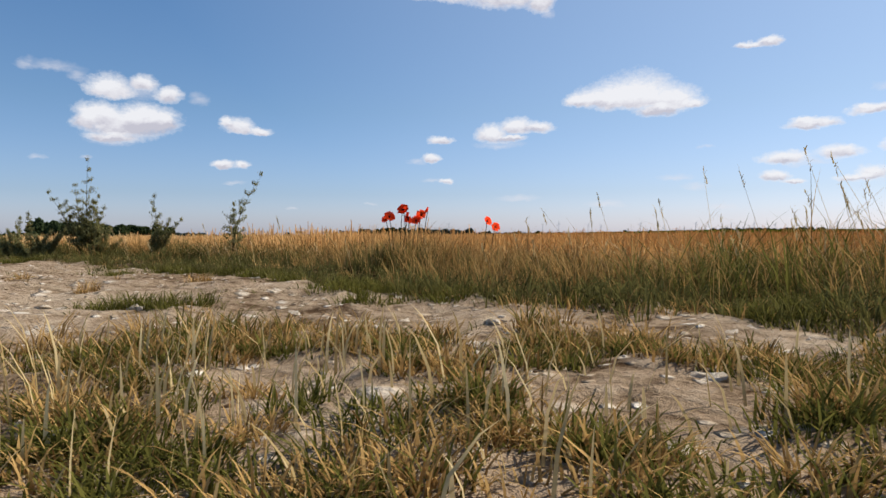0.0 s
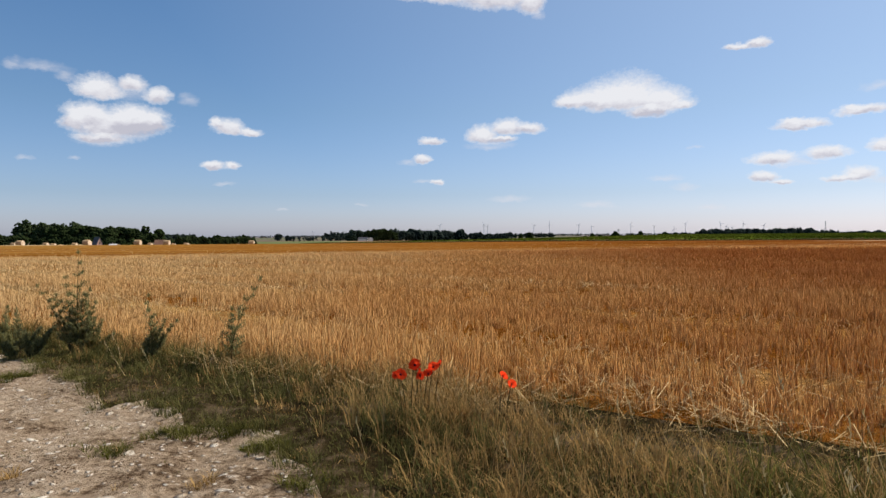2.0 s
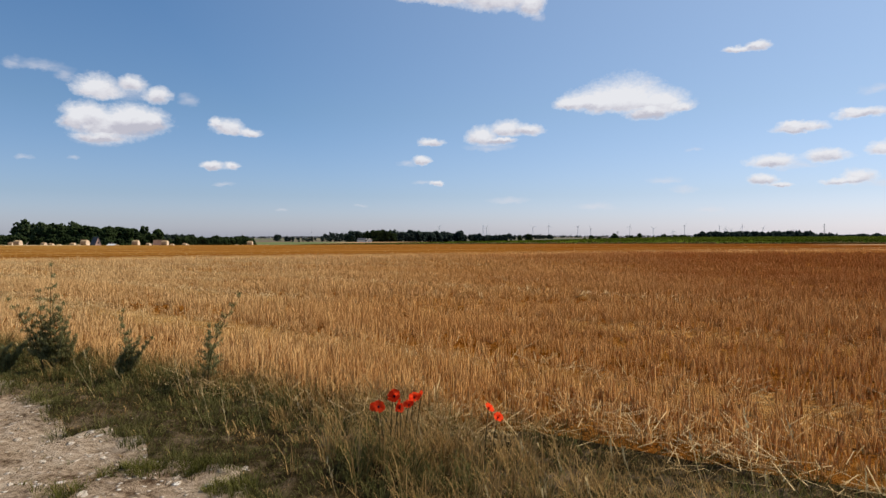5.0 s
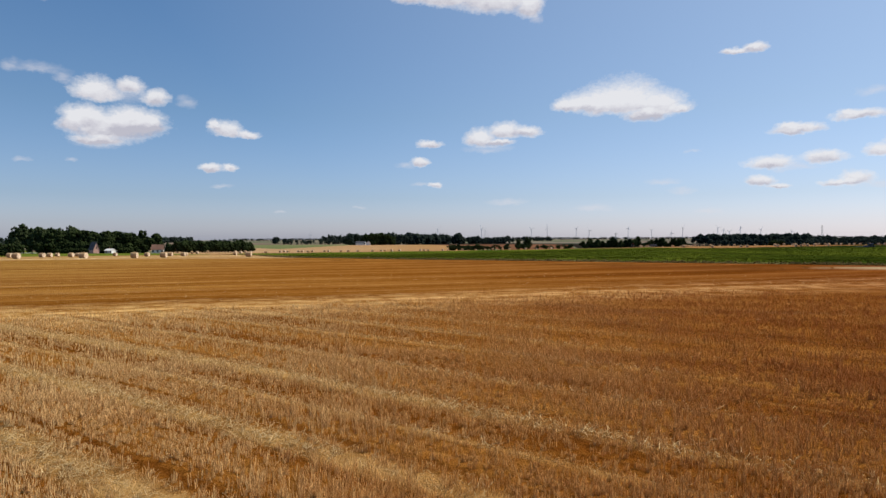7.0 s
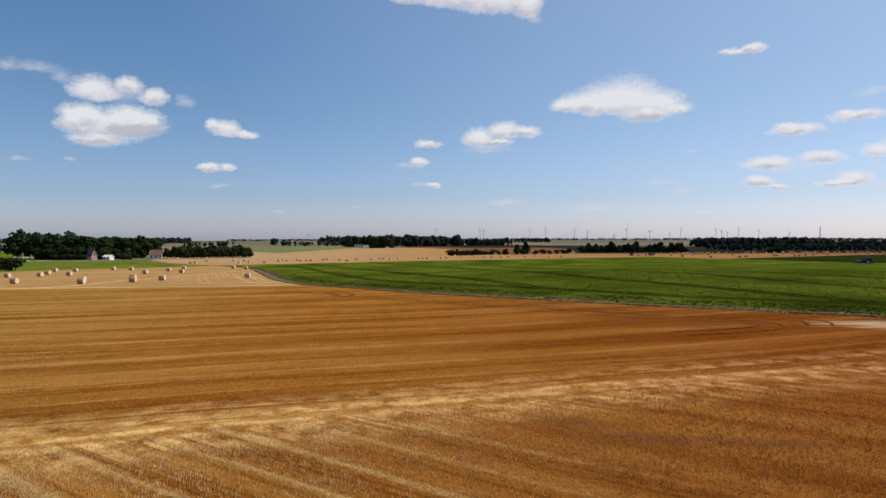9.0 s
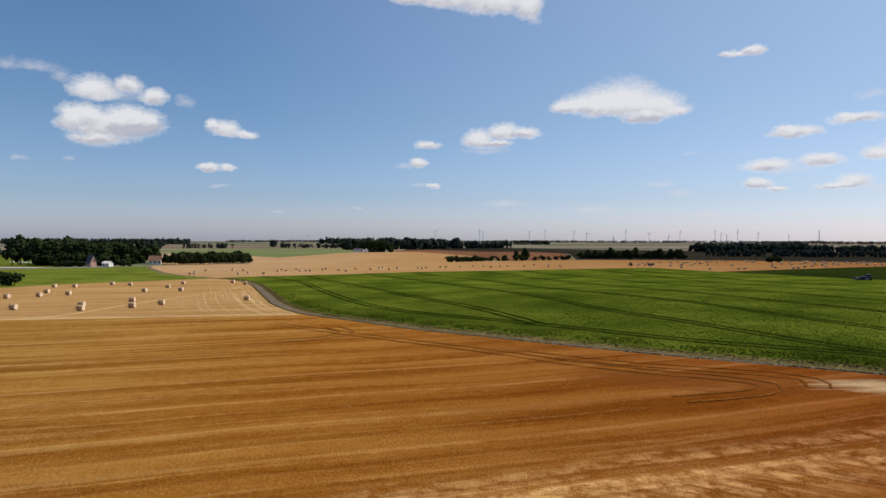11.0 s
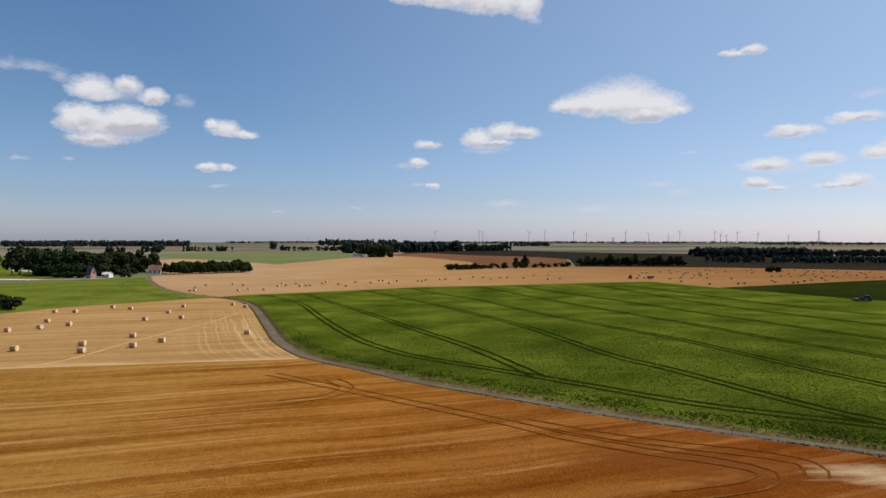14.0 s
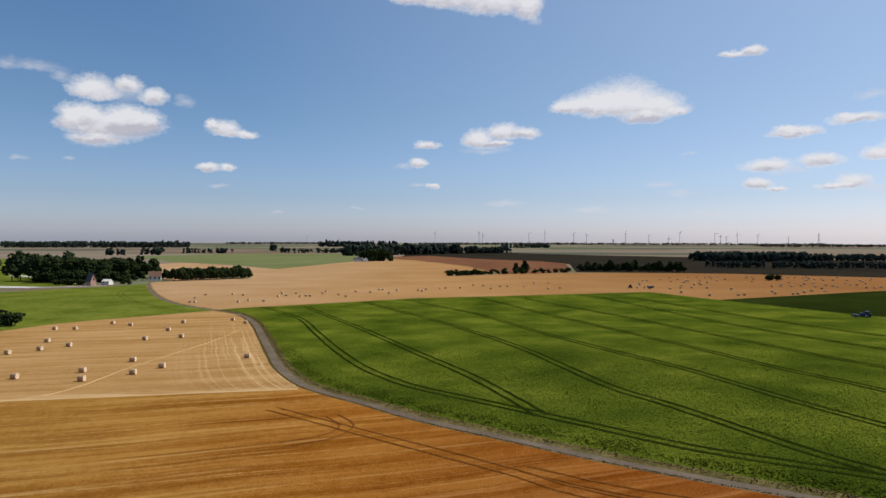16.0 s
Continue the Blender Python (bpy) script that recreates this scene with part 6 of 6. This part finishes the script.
# ---- buildings ----
def house(name, x, y, turn, wide, deep, wall, rise, walls, roof, label, windows=(), door=None, chimney=False):
    h = new(name)
    bm = bmesh.new()
    w, d = wide / 2, deep / 2
    v = [bm.verts.new(p) for p in ((-w, -d, -0.4), (w, -d, -0.4), (w, d, -0.4), (-w, d, -0.4), (-w, -d, wall), (w, -d, wall), (w, d, wall), (-w, d, wall), (0, -d, wall + rise), (0, d, wall + rise))]
    for f in ((0, 1, 5, 8, 4), (2, 3, 7, 9, 6), (1, 2, 6, 5), (3, 0, 4, 7), (3, 2, 1, 0)):
        bm.faces.new([v[i] for i in f])
    part("wall", bm, M[walls], h)
    for s in (-1, 1):
        bm = bmesh.new()
        o, t = 0.3, 0.16
        sl = rise / w
        a = [(0, -d - o, wall + rise + 0.03), (s * (w + o), -d - o, wall - o * sl + 0.03), (s * (w + o), d + o, wall - o * sl + 0.03), (0, d + o, wall + rise + 0.03)]
        lo = [bm.verts.new(p) for p in a]
        hi = [bm.verts.new((p[0], p[1], p[2] + t)) for p in a]
        bm.faces.new(lo)
        bm.faces.new(hi[::-1])
        for i in range(4):
            bm.faces.new((lo[i], lo[(i + 1) % 4], hi[(i + 1) % 4], hi[i]))
        bmesh.ops.recalc_face_normals(bm, faces=bm.faces)
        part("roof", bm, M[roof], h)
    for side, u, z, ww, hh in windows:
        bm = bmesh.new()
        if side == "end":
            box(bm, u - ww / 2, u + ww / 2, -d - 0.04, -d + 0.02, z, z + hh)
        else:
            box(bm, -w - 0.04, -w + 0.02, u - ww / 2, u + ww / 2, z, z + hh)
        part("window", bm, M["glass"], h, "dark window pane")
    if door:
        bm = bmesh.new()
        box(bm, door - 0.5, door + 0.5, -d - 0.05, -d + 0.02, 0, 2.1)
        part("door", bm, M["steel"], h, "dark door")
    if chimney:
        bm = bmesh.new()
        box(bm, w * 0.2, w * 0.2 + 0.6, d * 0.4, d * 0.4 + 0.6, wall + rise * 0.5, wall + rise + 0.9)
        part("chimney", bm, M["tile"], h)
    h.matrix_basis = pose(x, y, float(lie(x, y)), 0, 0, turn)
    return tagged(h, label, "house")


house("chapel", -207.2, 404, 52, 3.6, 6, 3.2, 4.4, "brick", "slate", "small pink brick chapel with a steep gable", [("end", 0, 3.4, 0.7, 1.3)], 0.0)
house("cottage", -204, 418, 74, 4.0, 5.2, 2.2, 1.2, "white_wall", "white_wall", "small white cottage beside the chapel", [("long", -2, 1, 1, 1.1), ("long", 1.5, 1, 1, 1.1)], None, True)
house("farmhouse", -198, 477, 108, 6.0, 8.0, 3.0, 3.4, "white_wall", "tile", "white farmhouse with a brown tiled roof", [("long", -3, 1, 1.2, 1.4), ("long", 0, 1, 1.2, 1.4), ("long", 3, 1, 1.2, 1.4)], None, True)
house("barn", -82, 822, 80, 7, 12, 2.6, 2.2, "white_wall", "slate", "low farm barn with a dark roof", [("long", -6, 1, 2, 1.4)], None)
house("shed", -72, 818, 10, 5, 6, 2.8, 1.8, "white_wall", "white_wall", "white farm shed on the hill")


def slab(name, poly, mat, label, category, lift=0.05, top=0.0):
    """A thin sheet, or a low wall, that follows the ground."""
    bm = bmesh.new()
    pts = []
    for (x0, y0), (x1, y1) in zip(poly, poly[1:] + poly[:1]):
        for t in np.arange(4) / 4:
            pts.append((x0 + (x1 - x0) * t, y0 + (y1 - y0) * t))
    lo = [bm.verts.new((x, y, float(lie(x, y)) - 0.2)) for x, y in pts]
    hi = [bm.verts.new((x, y, float(lie(x, y)) + lift + top)) for x, y in pts]
    bm.faces.new(hi)
    n = len(pts)
    for i in range(n):
        bm.faces.new((lo[i], lo[(i + 1) % n], hi[(i + 1) % n], hi[i]))
    bmesh.ops.recalc_face_normals(bm, faces=bm.faces)
    bmesh.ops.triangulate(bm, faces=bm.faces)
    return tagged(part(name, bm, M[mat]), label, category, kind="structure")


slab("gravel_yard", [(-285, 372), (-228, 372), (-225, 384), (-285, 408)], "gravel", "pale gravel yard by the chapel", "yard", 0.25)
slab("gravel_drive", [(-228, 374), (-196, 398), (-197, 401), (-230, 379)], "gravel", "pale gravel drive to the chapel", "drive", 0.25)
slab("gravel_path", [(-352, 556), (-345, 541), (-277, 496), (-284, 510)], "gravel", "long white gravel strip before the copse", "path", 0.3)


# ---- machines ----
def wheel(parent, x, y, r, width):
    bm = bmesh.new()
    tube(bm, (x, y - width / 2, r), (x, y + width / 2, r), r, r, 24)
    bmesh.ops.bevel(bm, geom=[e for e in bm.edges if len(e.link_faces) == 2 and e.calc_face_angle(0) > 1], offset=width * 0.2, segments=2, affect="EDGES")
    w = part("wheel", bm, M["rubber"], parent)
    for s in (-1, 1):
        bm = bmesh.new()
        tube(bm, (x, y + s * width * 0.47, r), (x, y + s * width * 0.53, r), r * 0.55, r * 0.45, 16)
        part("rim", bm, M["white_paint"], w, "pale wheel rim")


def tractor(x, y, turn, paint, label):
    t = new("tractor")
    bm = bmesh.new()
    box(bm, 0.2, 2.6, -0.42, 0.42, 0.85, 1.75, 0.12)
    part("bonnet", bm, M[paint], t)
    bm = bmesh.new()
    box(bm, -1.4, 2.4, -0.3, 0.3, 0.5, 0.9, 0.05)
    part("chassis", bm, M["steel"], t)
    bm = bmesh.new()
    box(bm, -1.35, 0.2, -0.75, 0.75, 0.95, 2.6, 0.1)
    part("cab", bm, M["glass"], t, "dark glazed cab")
    bm = bmesh.new()
    box(bm, -1.45, 0.3, -0.82, 0.82, 2.6, 2.78, 0.06)
    part("roof", bm, M[paint], t)
    for s in (-1, 1):
        bm = bmesh.new()
        box(bm, -1.9, -0.1, s * 0.95 - 0.28, s * 0.95 + 0.28, 1.72, 1.84, 0.04)
        part("mudguard", bm, M[paint], t)
        wheel(t, -0.95, s * 0.95, 0.88, 0.5)
        wheel(t, 2.0, s * 0.85, 0.62, 0.4)
    bm = bmesh.new()
    tube(bm, (1.0, 0.3, 1.7), (1.0, 0.3, 2.5), 0.05, 0.05, 8)
    part("exhaust", bm, M["steel"], t)
    t.matrix_basis = pose(x, y, float(lie(x, y) + canopy([x], [y])[0] * 0.4), 0, 0, turn) @ Matrix.Scale(0.72, 4)
    return tagged(t, label, "tractor")


def implement(x, y, turn, paint, label, name="trailer", size=1.0):
    t = new(name)
    bm = bmesh.new()
    box(bm, -2.4, 2.0, -1.1, 1.1, 0.95, 2.0, 0.1)
    part("body", bm, M[paint], t)
    bm = bmesh.new()
    box(bm, -2.2, 1.8, -0.9, 0.9, 0.7, 0.95)
    tube(bm, (1.8, 0, 0.8), (3.6, 0, 0.7), 0.09, 0.07, 8)
    part("frame", bm, M["steel"], t)
    for s in (-1, 1):
        wheel(t, -0.6, s * 1.15, 0.55, 0.4)
    t.matrix_basis = pose(x, y, float(lie(x, y) + canopy([x], [y])[0] * 0.4), 0, 0, turn) @ Matrix.Scale(size, 4)
    return tagged(t, label, "trailer")


tractor(141.0, 197, 112, "blue", "blue tractor standing in the green crop")
implement(138.0, 197.5, 100, "steel", "dark farm implement beside the blue tractor", "seed_drill", 0.5)
tractor(110.5, 333, 80, "red", "red tractor on the stubble among the bales")
implement(119.0, 326, 20, "steel", "dark baler on the stubble near the red tractor", "baler", 0.75)


# ---- wind turbines and pylons ----
def turbine(x, hub, spin):
    t = new("wind_turbine")
    y = 4000
    z = float(lie(x, y))
    h = hub - z
    bm = bmesh.new()
    tube(bm, (0, 0, -1), (0, 0, h), 1.7, 1.0, 12)
    part("tower", bm, M["turbine_grey"], t)
    bm = bmesh.new()
    box(bm, -2, 2, -4, 5, h - 1.6, h + 2.2, 0.6)
    part("nacelle", bm, M["turbine_grey"], t)
    for k in range(3):
        a = radians(spin + 120 * k)
        bm = bmesh.new()
        d = Vector((math.sin(a), 0, math.cos(a)))
        tube(bm, Vector((0, -4.5, h)), Vector((0, -4.5, h)) + d * 8, 0.7, 0.9, 8)
        tube(bm, Vector((0, -4.5, h)) + d * 8, Vector((0, -4.5, h)) + d * 24, 0.9, 0.2, 8)
        part("blade", bm, M["turbine_grey"], t)
    t.matrix_basis = pose(x, y, z)
    return tagged(t, "white wind turbine on the horizon", "wind turbine", "wind turbines on the horizon")


for i, (x, hub) in enumerate([(-715, 26), (84, 58), (363, 62), (385, 50), (680, 54), (781, 60), (966, 56), (1049, 44), (1300, 57), (1450, 44), (1578, 27), (1651, 60), (1879, 57), (1916, 42), (1953, 34), (2026, 57), (2159, 46), (2360, 31)]):
    turbine(x, hub, (i * 47) % 120)


def pylon(x, y, height):
    p = new("pylon")
    corners = [(-1, -1), (1, -1), (1, 1), (-1, 1)]
    for cx, cy in corners:
        bm = bmesh.new()
        tube(bm, (cx * 3.4, cy * 3.4, -0.5), (cx * 0.7, cy * 0.7, height), 0.45, 0.3, 5)
        part("leg", bm, M["grey_steel"], p)
    for k in range(6):
        bm = bmesh.new()
        z0, z1 = height * k / 6, height * (k + 1) / 6
        r0, r1 = 3.4 - 2.7 * k / 6, 3.4 - 2.7 * (k + 1) / 6
        for i in range(4):
            a, b = corners[i], corners[(i + 1) % 4]
            tube(bm, (a[0] * r0, a[1] * r0, z0), (b[0] * r1, b[1] * r1, z1), 0.22, 0.22, 4)
        part("brace", bm, M["grey_steel"], p)
    for z, w in ((0.72, 7), (0.84, 9), (0.95, 6)):
        bm = bmesh.new()
        tube(bm, (-w, 0, height * z), (w, 0, height * z), 0.35, 0.35, 5)
        part("arm", bm, M["grey_steel"], p)
    p.matrix_basis = pose(x, y, float(lie(x, y)))
    return tagged(p, "grey lattice power pylon on the plain", "pylon", "pylons on the plain")


pylon(1920, 3000, 66)
pylon(915, 3000, 34)
pylon(-390, 3000, 32)
